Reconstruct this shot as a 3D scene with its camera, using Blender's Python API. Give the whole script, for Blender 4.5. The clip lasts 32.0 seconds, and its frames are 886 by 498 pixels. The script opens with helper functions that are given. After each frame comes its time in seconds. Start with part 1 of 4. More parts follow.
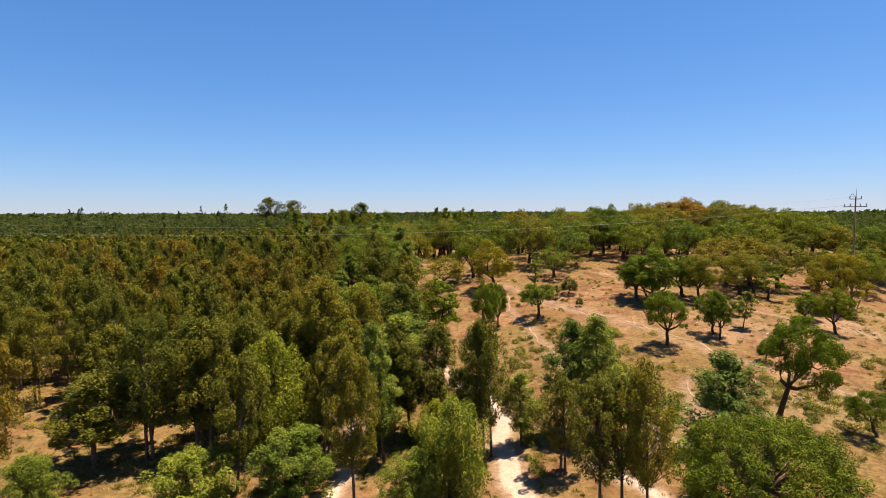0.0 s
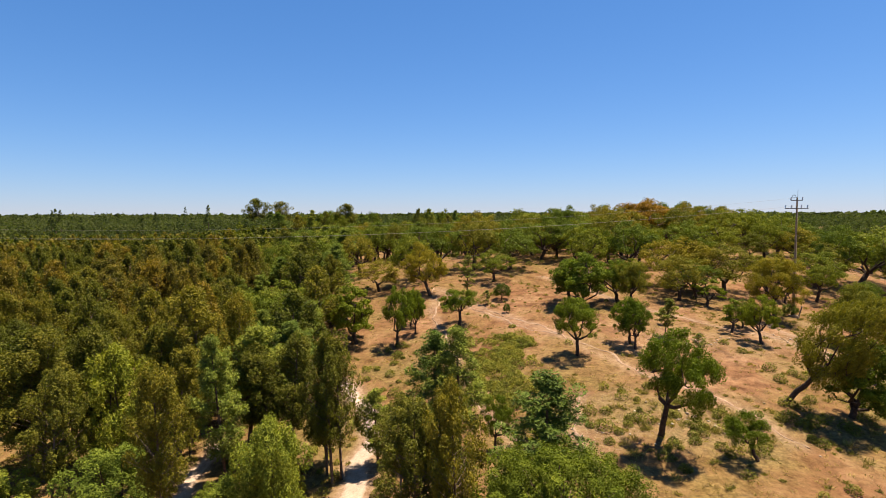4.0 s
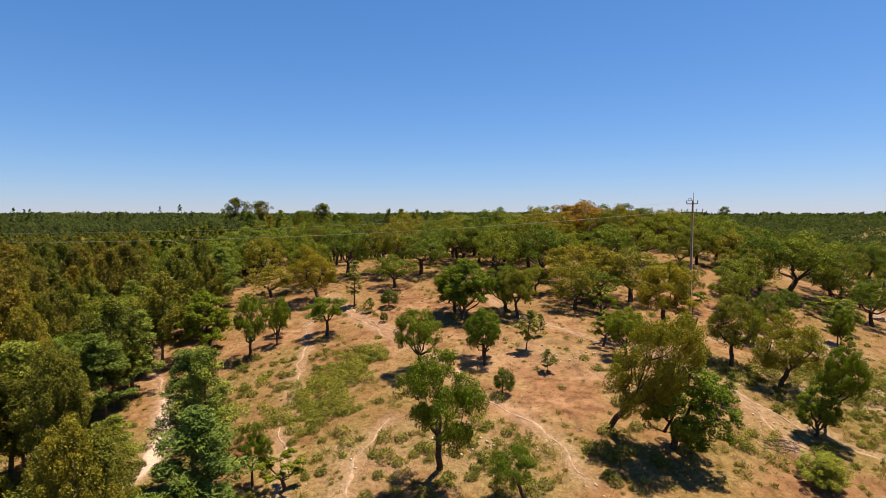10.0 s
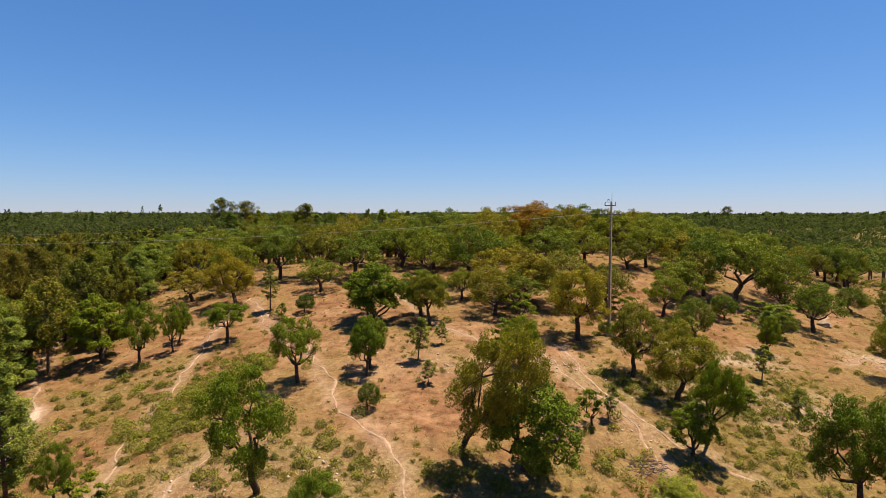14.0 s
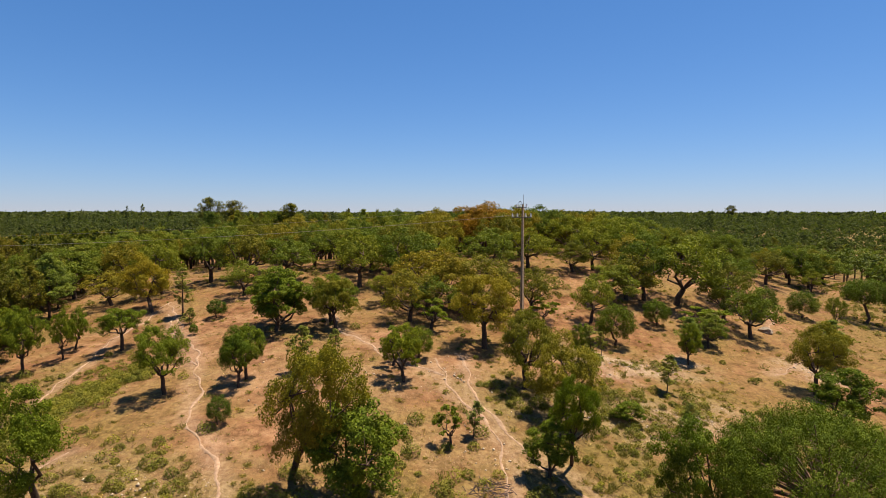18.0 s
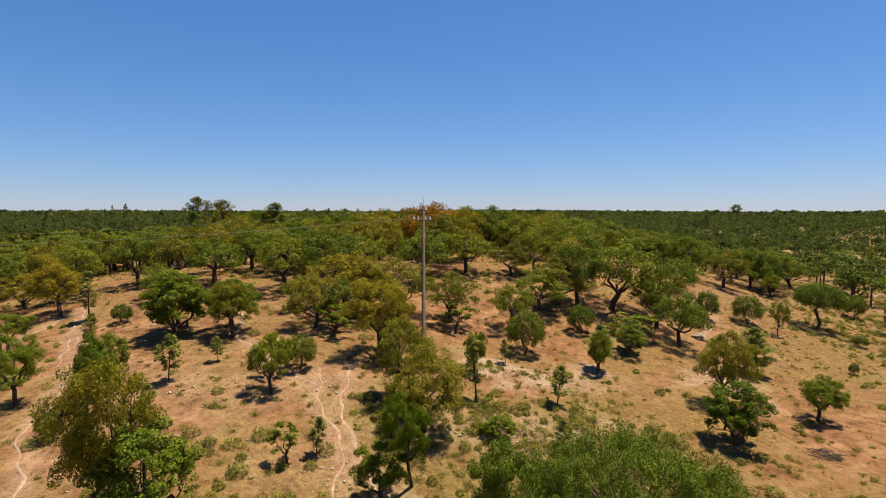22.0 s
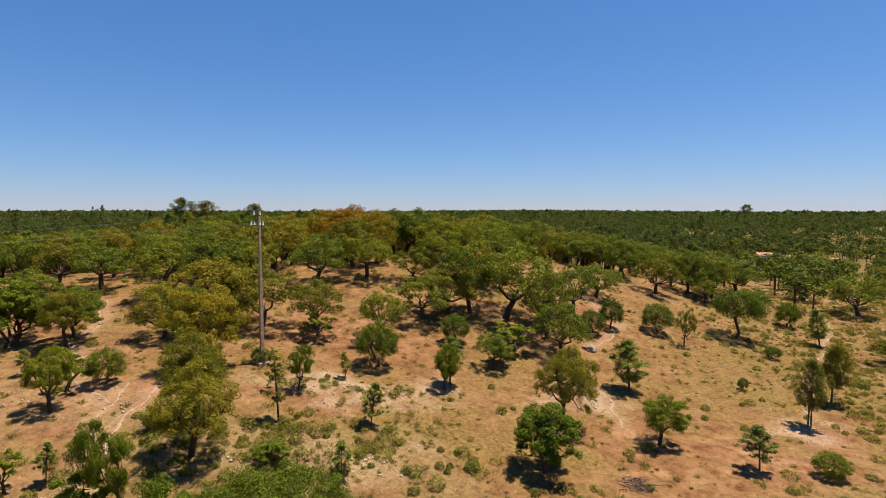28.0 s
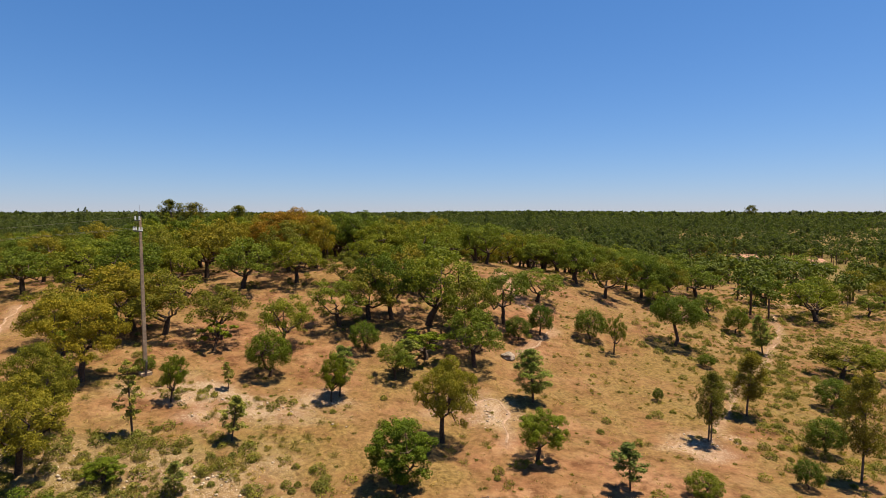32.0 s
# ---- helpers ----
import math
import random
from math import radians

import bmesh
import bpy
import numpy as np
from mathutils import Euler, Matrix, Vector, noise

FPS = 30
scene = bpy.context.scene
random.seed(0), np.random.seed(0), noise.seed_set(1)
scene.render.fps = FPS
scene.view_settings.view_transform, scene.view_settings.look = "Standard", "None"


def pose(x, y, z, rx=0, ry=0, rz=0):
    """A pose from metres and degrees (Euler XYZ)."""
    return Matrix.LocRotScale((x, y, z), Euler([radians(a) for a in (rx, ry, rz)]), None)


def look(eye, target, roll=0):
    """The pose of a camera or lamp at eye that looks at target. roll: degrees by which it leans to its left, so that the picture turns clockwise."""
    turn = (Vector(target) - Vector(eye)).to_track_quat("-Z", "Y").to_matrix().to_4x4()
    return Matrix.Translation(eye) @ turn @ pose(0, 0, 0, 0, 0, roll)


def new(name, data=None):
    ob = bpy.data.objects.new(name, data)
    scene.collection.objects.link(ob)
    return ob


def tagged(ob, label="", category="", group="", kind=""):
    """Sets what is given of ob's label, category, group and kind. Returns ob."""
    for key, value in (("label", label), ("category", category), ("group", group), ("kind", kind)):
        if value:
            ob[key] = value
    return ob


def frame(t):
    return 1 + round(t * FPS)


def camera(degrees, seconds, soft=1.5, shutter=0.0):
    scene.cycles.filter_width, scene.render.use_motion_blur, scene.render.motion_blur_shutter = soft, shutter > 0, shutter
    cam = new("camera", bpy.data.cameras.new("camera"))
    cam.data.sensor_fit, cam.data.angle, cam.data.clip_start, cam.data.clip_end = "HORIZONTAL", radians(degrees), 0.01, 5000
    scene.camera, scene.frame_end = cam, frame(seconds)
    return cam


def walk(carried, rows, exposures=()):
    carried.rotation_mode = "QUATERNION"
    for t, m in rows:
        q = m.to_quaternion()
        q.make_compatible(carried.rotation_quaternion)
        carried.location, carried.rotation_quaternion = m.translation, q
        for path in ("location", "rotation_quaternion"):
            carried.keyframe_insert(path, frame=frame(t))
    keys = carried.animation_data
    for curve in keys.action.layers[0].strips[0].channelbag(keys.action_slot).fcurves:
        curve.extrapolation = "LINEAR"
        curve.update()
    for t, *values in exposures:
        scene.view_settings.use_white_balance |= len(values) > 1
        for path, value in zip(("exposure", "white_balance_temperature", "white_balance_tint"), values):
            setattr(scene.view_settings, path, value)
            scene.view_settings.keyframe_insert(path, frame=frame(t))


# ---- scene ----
cam = camera(76.6, 32.0, soft=0.65)
METRES, EYE, TILT, LEAN, TURN = 90.0, 18.0, -1.5, 0.0, 0.0
ROWS = [
    (0.0, 0.0, 0.0, 0.0, -0.01, -2.12, 0.2),
    (0.5, 0.0147, 0.0043, 0.0004, 0.04, -2.12, 0.19),
    (1.0, 0.0294, 0.0086, 0.0006, 0.09, -2.12, 0.18),
    (1.5, 0.0437, 0.013, 0.0007, 0.18, -2.11, 0.17),
    (2.0, 0.0583, 0.0173, 0.0008, 0.28, -2.09, 0.2),
    (2.5, 0.073, 0.0218, 0.001, 0.39, -2.09, 0.19),
    (3.0, 0.0881, 0.0262, 0.0012, 0.47, -2.06, 0.18),
    (3.5, 0.1033, 0.0306, 0.0016, 0.55, -2.04, 0.19),
    (5.5, 0.1634, 0.0495, 0.0043, 0.85, -2.02, 0.13),
    (6.0, 0.1774, 0.0533, 0.0047, 1.05, -2.02, 0.11),
    (6.5, 0.1914, 0.057, 0.0051, 1.16, -2.02, 0.09),
    (7.0, 0.2055, 0.0606, 0.0055, 1.16, -2.03, 0.06),
    (7.5, 0.22, 0.0642, 0.006, 1.17, -2.05, 0.05),
    (8.0, 0.2344, 0.068, 0.0061, 1.16, -2.05, 0.01),
    (8.5, 0.249, 0.0719, 0.0066, 1.18, -2.06, -0.01),
    (9.0, 0.2639, 0.0754, 0.0073, 1.23, -2.07, 0.01),
    (9.5, 0.2784, 0.0793, 0.0076, 1.27, -2.08, -0.07),
    (10.0, 0.2934, 0.0837, 0.0082, 1.32, -2.09, -0.05),
    (10.5, 0.3082, 0.0872, 0.0091, 1.37, -2.11, -0.05),
    (11.0, 0.3232, 0.0912, 0.0098, 1.42, -2.12, -0.04),
    (11.5, 0.338, 0.0957, 0.0104, 1.46, -2.15, -0.05),
    (12.0, 0.3529, 0.0998, 0.0105, 1.51, -2.11, -0.07),
    (12.5, 0.3677, 0.1044, 0.011, 1.57, -2.14, -0.05),
    (13.0, 0.3826, 0.108, 0.0115, 1.66, -2.14, -0.08),
    (13.5, 0.3975, 0.112, 0.0118, 1.71, -2.14, -0.08),
    (14.0, 0.4128, 0.1162, 0.012, 1.8, -2.12, -0.07),
    (14.5, 0.4279, 0.1206, 0.0126, 1.89, -2.13, -0.06),
    (16.5, 0.4864, 0.1356, 0.0157, 2.19, -2.22, -0.1),
    (17.0, 0.5017, 0.1399, 0.0161, 2.27, -2.21, -0.12),
    (17.5, 0.517, 0.1438, 0.0166, 2.34, -2.22, -0.1),
    (18.0, 0.5324, 0.1478, 0.0172, 2.44, -2.23, -0.09),
    (18.5, 0.5475, 0.1517, 0.0178, 2.53, -2.24, -0.09),
    (19.0, 0.5629, 0.1556, 0.0184, 2.62, -2.25, -0.09),
    (19.5, 0.5782, 0.1596, 0.0192, 2.69, -2.28, -0.1),
    (20.0, 0.5936, 0.1634, 0.0198, 2.77, -2.29, -0.11),
    (20.5, 0.6091, 0.1675, 0.0202, 2.86, -2.28, -0.11),
    (21.0, 0.6246, 0.1715, 0.0209, 2.95, -2.29, -0.13),
    (21.5, 0.64, 0.1754, 0.0218, 3.06, -2.33, -0.14),
    (22.0, 0.6558, 0.1792, 0.0225, 3.17, -2.35, -0.13),
    (22.5, 0.6711, 0.1837, 0.0229, 3.22, -2.34, -0.13),
    (23.0, 0.6868, 0.188, 0.0241, 3.37, -2.38, -0.12),
    (23.5, 0.7023, 0.1923, 0.0246, 3.52, -2.38, -0.16),
    (24.0, 0.7176, 0.1965, 0.0252, 3.65, -2.38, -0.14),
    (24.5, 0.7333, 0.2008, 0.0258, 3.8, -2.37, -0.13),
    (25.0, 0.749, 0.2051, 0.0269, 3.95, -2.43, -0.14),
    (25.5, 0.7649, 0.2095, 0.027, 4.03, -2.4, -0.12),
    (27.5, 0.8265, 0.2251, 0.0289, 4.37, -2.36, -0.15),
    (28.0, 0.8419, 0.229, 0.0295, 4.46, -2.36, -0.15),
    (28.5, 0.8572, 0.233, 0.0303, 4.55, -2.36, -0.14),
    (29.0, 0.8726, 0.2372, 0.0308, 4.65, -2.36, -0.13),
    (29.5, 0.8878, 0.2414, 0.0316, 4.75, -2.34, -0.12),
    (30.0, 0.903, 0.2455, 0.032, 4.84, -2.32, -0.15),
    (30.5, 0.9185, 0.2496, 0.0329, 4.91, -2.31, -0.11),
    (31.0, 0.9337, 0.2538, 0.0331, 4.98, -2.3, -0.11),
    (31.5, 0.9488, 0.2581, 0.0336, 5.06, -2.29, -0.12),
    (32.0, 0.9641, 0.2622, 0.0342, 5.16, -2.27, -0.11),
]
walk(cam, [(t, pose(0, 0, EYE, TILT, LEAN, TURN) @ pose(METRES * x, METRES * y, METRES * z, 90 + pitch, roll, yaw)) for t, x, y, z, yaw, pitch, roll in ROWS], exposures=[(0.0, 1.255), (10.0, 1.13), (20.0, 1.02), (32.0, 0.99)])

# ---- sky and sun ----
SUN_TO = Vector((0.28, 0.15, 1.0)).normalized()
world = bpy.data.worlds.new("summer_sky")
scene.world = world
world.use_nodes = True
wt = world.node_tree
sky = wt.nodes.new("ShaderNodeTexSky")
sky.sky_type = "NISHITA"
sky.sun_disc = False
sky.sun_elevation = math.asin(SUN_TO.z)
sky.sun_rotation = math.atan2(SUN_TO.x, SUN_TO.y)
sky.altitude, sky.air_density, sky.dust_density, sky.ozone_density = 60, 1.0, 0.0, 1.0
wt.nodes["Background"].inputs["Strength"].default_value = 0.0545
# clear dry summer air: deepen the blue overhead, keep the pale band at the horizon
parts, joined = wt.nodes.new("ShaderNodeSeparateColor"), wt.nodes.new("ShaderNodeCombineColor")
wt.links.new(sky.outputs["Color"], parts.inputs[0])
for k, (gain, power) in enumerate(((0.525, 1.10), (0.612, 0.83), (0.92, 0.74))):
    low, pw, up = (wt.nodes.new("ShaderNodeMath") for _ in range(3))
    low.operation, pw.operation, up.operation = "MULTIPLY", "POWER", "MULTIPLY"
    low.inputs[1].default_value, pw.inputs[1].default_value, up.inputs[1].default_value = 0.1, power, 10 * gain
    wt.links.new(parts.outputs[k], low.inputs[0])
    wt.links.new(low.outputs[0], pw.inputs[0])
    wt.links.new(pw.outputs[0], up.inputs[0])
    wt.links.new(up.outputs[0], joined.inputs[k])
wt.links.new(joined.outputs[0], wt.nodes["Background"].inputs["Color"])
sun = new("sun", bpy.data.lights.new("sun", "SUN"))
sun.data.energy, sun.data.angle, sun.data.color = 5.0, radians(0.53), (1.0, 0.90, 0.74)
sun.matrix_world = look(SUN_TO * 200, (0, 0, 0))

rng = np.random.default_rng(7)


# ---- materials ----
def material(name, rough=0.8, spec=0.3):
    m = bpy.data.materials.new(name)
    m.use_nodes = True
    b = m.node_tree.nodes["Principled BSDF"]
    b.inputs["Roughness"].default_value = rough
    b.inputs["Specular IOR Level"].default_value = spec
    return m, m.node_tree, b


def node(nt, kind, **values):
    n = nt.nodes.new(kind)
    for key, value in values.items():
        n.inputs[key].default_value = value
    return n


def noise_node(nt, scale, detail=4.0, rough=0.55, source="Object"):
    tc = nt.nodes.new("ShaderNodeTexCoord")
    n = node(nt, "ShaderNodeTexNoise", Scale=scale, Detail=detail, Roughness=rough)
    nt.links.new(tc.outputs[source], n.inputs["Vector"])
    return n


def ramp(nt, source, stops):
    r = nt.nodes.new("ShaderNodeValToRGB")
    while len(r.color_ramp.elements) < len(stops):
        r.color_ramp.elements.new(0.5)
    for e, (p, c) in zip(r.color_ramp.elements, stops):
        e.position, e.color = p, (*c, 1) if len(c) == 3 else c
    nt.links.new(source, r.inputs["Fac"])
    return r


def mixed(nt, fac, a, b, blend="MIX"):
    n = nt.nodes.new("ShaderNodeMix")
    n.data_type, n.blend_type = "RGBA", blend
    for value, slot in ((fac, 0), (a, 6), (b, 7)):
        if isinstance(value, (int, float)):
            n.inputs[slot].default_value = value
        elif isinstance(value, tuple):
            n.inputs[slot].default_value = (*value, 1)
        else:
            nt.links.new(value, n.inputs[slot])
    return n.outputs[2]


def calc(nt, op, a, b=0.0, clamp=False):
    n = nt.nodes.new("ShaderNodeMath")
    n.operation, n.use_clamp = op, clamp
    for i, v in enumerate((a, b)):
        if isinstance(v, (int, float)):
            n.inputs[i].default_value = v
        else:
            nt.links.new(v, n.inputs[i])
    return n.outputs[0]


def leaf_material(name, dark, mid, light, through_part=0.5, rough=0.6, calm=0.6, patch_scale=0.9, by_tree=True):
    """Foliage: colour varies leaf by leaf and tree by tree, and light comes through it."""
    m, nt, b = material(name, rough, 0.04)
    geo = nt.nodes.new("ShaderNodeNewGeometry")
    info = nt.nodes.new("ShaderNodeObjectInfo")
    dark = tuple((1 - calm) * a + calm * b_ for a, b_ in zip(dark, mid))
    light = tuple((0.95 - calm) * a + (0.05 + calm) * b_ for a, b_ in zip(light, mid))
    per_leaf = ramp(nt, geo.outputs["Random Per Island"], [(0.0, dark), (0.55, mid), (1.0, light)])
    per_tree = ramp(nt, info.outputs["Random"], [(0.0, (0.62, 0.71, 0.74)), (0.5, (0.92, 0.93, 0.9)), (1.0, (1.2, 1.06, 0.82))])
    col = mixed(nt, 1.0 if by_tree else 0.0, per_leaf.outputs[0], per_tree.outputs[0], "MULTIPLY")
    patch = noise_node(nt, patch_scale, 2.0)
    shade = ramp(nt, patch.outputs["Fac"], [(0.3, (0.8, 0.84, 0.85)), (0.7, (1.2, 1.12, 1.0))])
    col = mixed(nt, 1.0, col, shade.outputs[0], "MULTIPLY")
    speck = noise_node(nt, 3.8 * patch_scale, 2.0, 0.6)
    grain = ramp(nt, speck.outputs["Fac"], [(0.36, (0.62, 0.66, 0.68)), (0.5, (1, 1, 1)), (0.68, (1.35, 1.3, 1.2))])
    col = mixed(nt, 1.0, col, grain.outputs[0], "MULTIPLY")
    nt.links.new(col, b.inputs["Base Color"])
    tr = nt.nodes.new("ShaderNodeBsdfTranslucent")
    warm = mixed(nt, 1.0, col, (1.55, 1.8, 0.6), "MULTIPLY")
    nt.links.new(warm, tr.inputs["Color"])
    mx = nt.nodes.new("ShaderNodeMixShader")
    mx.inputs[0].default_value = 0.48 * through_part
    nt.links.new(b.outputs[0], mx.inputs[1])
    nt.links.new(tr.outputs[0], mx.inputs[2])
    nt.links.new(mx.outputs[0], nt.nodes["Material Output"].inputs["Surface"])
    return m


def bark_material(name, a, b_, scale=6.0):
    m, nt, b = material(name, 0.9, 0.15)
    n = noise_node(nt, scale, 6.0)
    big = noise_node(nt, 0.7, 2.0)
    c = ramp(nt, n.outputs["Fac"], [(0.3, a), (0.7, b_)])
    v = ramp(nt, big.outputs["Fac"], [(0.3, (0.75, 0.75, 0.78)), (0.7, (1.2, 1.15, 1.1))])
    nt.links.new(mixed(nt, 1.0, c.outputs[0], v.outputs[0], "MULTIPLY"), b.inputs["Base Color"])
    bump = node(nt, "ShaderNodeBump", Strength=0.8, Distance=0.06)
    nt.links.new(n.outputs["Fac"], bump.inputs["Height"])
    nt.links.new(bump.outputs[0], b.inputs["Normal"])
    return m


LEAF_OAK = leaf_material("oak_leaf", (0.054, 0.067, 0.008), (0.13, 0.157, 0.013), (0.215, 0.25, 0.026), 0.45)
LEAF_SLOPE = leaf_material("slope_oak_leaf", (0.036, 0.045, 0.010), (0.076, 0.09, 0.016), (0.12, 0.14, 0.028), 0.38, 0.6, 0.6, 0.16, False)
LEAF_OLIVE = leaf_material("olive_oak_leaf", (0.086, 0.076, 0.010), (0.196, 0.168, 0.018), (0.3, 0.25, 0.032), 0.45)
LEAF_HILL = leaf_material("hill_oak_leaf", (0.055, 0.066, 0.011), (0.138, 0.158, 0.02), (0.225, 0.245, 0.036), 0.45)
LEAF_HILL_OLIVE = leaf_material("hill_olive_leaf", (0.075, 0.068, 0.012), (0.182, 0.157, 0.021), (0.29, 0.245, 0.036), 0.45)
LEAF_BROWN = leaf_material("dying_oak_leaf", (0.10, 0.06, 0.010), (0.20, 0.122, 0.018), (0.3, 0.18, 0.03))
LEAF_PINE = leaf_material("pine_needles", (0.075, 0.09, 0.017), (0.172, 0.2, 0.036), (0.28, 0.305, 0.066), 0.45)
LEAF_YOUNG_PINE = leaf_material("young_pine_needles", (0.08, 0.09, 0.018), (0.18, 0.185, 0.04), (0.28, 0.28, 0.075), 0.45)
LEAF_ROUND = leaf_material("stone_pine_needles", (0.036, 0.05, 0.006), (0.085, 0.113, 0.012), (0.15, 0.182, 0.023), 0.36)
LEAF_EUC = leaf_material("eucalyptus_leaf", (0.066, 0.06, 0.011), (0.142, 0.13, 0.019), (0.215, 0.192, 0.034), 0.52, 0.5)
LEAF_EUC_RED = leaf_material("young_eucalyptus_leaf", (0.08, 0.06, 0.012), (0.166, 0.124, 0.02), (0.245, 0.18, 0.032), 0.52, 0.5)
LEAF_BROAD = leaf_material("old_stone_pine_needles", (0.034, 0.05, 0.006), (0.075, 0.11, 0.013), (0.125, 0.165, 0.022), 0.3)
LEAF_WATTLE = leaf_material("wattle_leaf", (0.08, 0.095, 0.012), (0.18, 0.195, 0.024), (0.29, 0.285, 0.05))
LEAF_SHRUB = leaf_material("heath_leaf", (0.10, 0.082, 0.020), (0.215, 0.172, 0.05), (0.35, 0.275, 0.10), 0.5, 0.7, 0.2, 0.4, False)
LEAF_BUSH = leaf_material("olive_bush_leaf", (0.066, 0.063, 0.012), (0.138, 0.13, 0.024), (0.22, 0.2, 0.042), 0.5, 0.6, 0.45, 0.5, False)
LEAF_GREEN = leaf_material("fresh_shrub_leaf", (0.09, 0.088, 0.014), (0.175, 0.162, 0.026), (0.26, 0.235, 0.045), 0.5, 0.6, 0.5, 0.5, False)
LEAF_FAR = leaf_material("far_pine_leaf", (0.034, 0.042, 0.015), (0.058, 0.068, 0.024), (0.085, 0.096, 0.036), 0.7, 0.9, 0.7, 0.035, False)
GRASS_DRY = leaf_material("dry_grass", (0.18, 0.125, 0.04), (0.32, 0.225, 0.08), (0.46, 0.34, 0.15), 0.4, 0.7, 0.2, 0.4, False)
BARK_OAK = bark_material("cork_bark", (0.035, 0.022, 0.015), (0.11, 0.075, 0.05))
BARK_PINE = bark_material("pine_bark", (0.06, 0.035, 0.022), (0.16, 0.10, 0.065))
BARK_EUC = bark_material("eucalyptus_bark", (0.065, 0.042, 0.028), (0.19, 0.135, 0.095), 3.0)
CONCRETE = bark_material("weathered_concrete", (0.30, 0.21, 0.13), (0.43, 0.32, 0.21), 4.0)
STEEL = bark_material("galvanised_steel", (0.10, 0.09, 0.08), (0.22, 0.20, 0.18), 9.0)
GLASS_WHITE = bark_material("glazed_insulator", (0.60, 0.60, 0.55), (0.75, 0.75, 0.70), 9.0)


def ground_material():
    m, nt, b = material("dry_soil", 0.95, 0.1)
    big = noise_node(nt, 0.045, 5.0)
    mid = noise_node(nt, 0.35, 6.0, 0.65)
    fine = noise_node(nt, 2.6, 6.0, 0.7)
    grit = noise_node(nt, 11.0, 3.0, 0.7)
    soil = ramp(nt, big.outputs["Fac"], [(0.3, (0.185, 0.09, 0.036)), (0.5, (0.242, 0.122, 0.06)), (0.7, (0.275, 0.16, 0.088))])
    blot = ramp(nt, mid.outputs["Fac"], [(0.35, (0.115, 0.051, 0.019)), (0.5, (0.222, 0.118, 0.053)), (0.66, (0.375, 0.228, 0.13))])
    col = mixed(nt, 0.6, soil.outputs[0], blot.outputs[0])
    lump = noise_node(nt, 0.9, 5.0, 0.7)
    mott = ramp(nt, lump.outputs["Fac"], [(0.36, (0.52, 0.47, 0.40)), (0.5, (0.98, 0.98, 0.98)), (0.66, (1.3, 1.32, 1.34))])
    col = mixed(nt, 1.0, col, mott.outputs[0], "MULTIPLY")
    # straw and dry grass
    straw = ramp(nt, fine.outputs["Fac"], [(0.36, (0.065, 0.045, 0.011)), (0.5, (0.166, 0.116, 0.032)), (0.64, (0.262, 0.182, 0.06))])
    at = nt.nodes.new("ShaderNodeAttribute")
    at.attribute_name = "cover"
    sep = nt.nodes.new("ShaderNodeSeparateColor")
    nt.links.new(at.outputs["Color"], sep.inputs[0])
    wob = calc(nt, "MULTIPLY", calc(nt, "SUBTRACT", mid.outputs["Fac"], 0.5), 1.6)
    zone = calc(nt, "MULTIPLY", calc(nt, "SUBTRACT", noise_node(nt, 0.13, 4.0).outputs["Fac"], 0.5), 2.6)
    grass = calc(nt, "ADD", calc(nt, "ADD", sep.outputs["Green"], zone), wob, True)
    col = mixed(nt, calc(nt, "MULTIPLY", grass, 0.8), col, straw.outputs[0])
    olive = ramp(nt, fine.outputs["Fac"], [(0.4, (0.086, 0.073, 0.017)), (0.6, (0.189, 0.159, 0.047))])
    col = mixed(nt, calc(nt, "MULTIPLY", calc(nt, "ADD", at.outputs["Alpha"], calc(nt, "SUBTRACT", wob, 0.12), True), 0.85), col, olive.outputs[0])
    # bare pale sand and chalky stone on tracks and worn spots
    wob2 = calc(nt, "MULTIPLY", calc(nt, "SUBTRACT", fine.outputs["Fac"], 0.5), 1.5)
    red = sep.outputs["Red"]
    sand = calc(nt, "MULTIPLY", calc(nt, "ADD", red, calc(nt, "MULTIPLY", wob2, red)), 1.15, True)
    sandcol = ramp(nt, fine.outputs["Fac"], [(0.3, (0.27, 0.165, 0.10)), (0.6, (0.40, 0.285, 0.195))])
    col = mixed(nt, sand, col, sandcol.outputs[0])
    # open white sand of the cart track
    white = ramp(nt, fine.outputs["Fac"], [(0.3, (0.40, 0.29, 0.21)), (0.6, (0.55, 0.43, 0.33))])
    col = mixed(nt, calc(nt, "MULTIPLY", calc(nt, "SUBTRACT", red, 0.72), 5.0, True), col, white.outputs[0])
    # chalky stones showing through
    st = calc(nt, "GREATER_THAN", calc(nt, "ADD", grit.outputs["Fac"], calc(nt, "MULTIPLY", sep.outputs["Blue"], 0.16)), 0.69)
    col = mixed(nt, calc(nt, "MULTIPLY", st, 0.75), col, (0.46, 0.38, 0.28))
    dk = ramp(nt, grit.outputs["Fac"], [(0.30, (0.5, 0.47, 0.40)), (0.47, (1, 1, 1))])
    col = mixed(nt, 1.0, col, dk.outputs[0], "MULTIPLY")
    col = mixed(nt, 1.0, col, (0.845, 0.79, 0.76), "MULTIPLY")
    nt.links.new(col, b.inputs["Base Color"])
    bump = node(nt, "ShaderNodeBump", Strength=0.7, Distance=0.12)
    nt.links.new(calc(nt, "ADD", fine.outputs["Fac"], calc(nt, "MULTIPLY", grit.outputs["Fac"], 0.4)), bump.inputs["Height"])
    nt.links.new(bump.outputs[0], b.inputs["Normal"])
    return m


SOIL = ground_material()

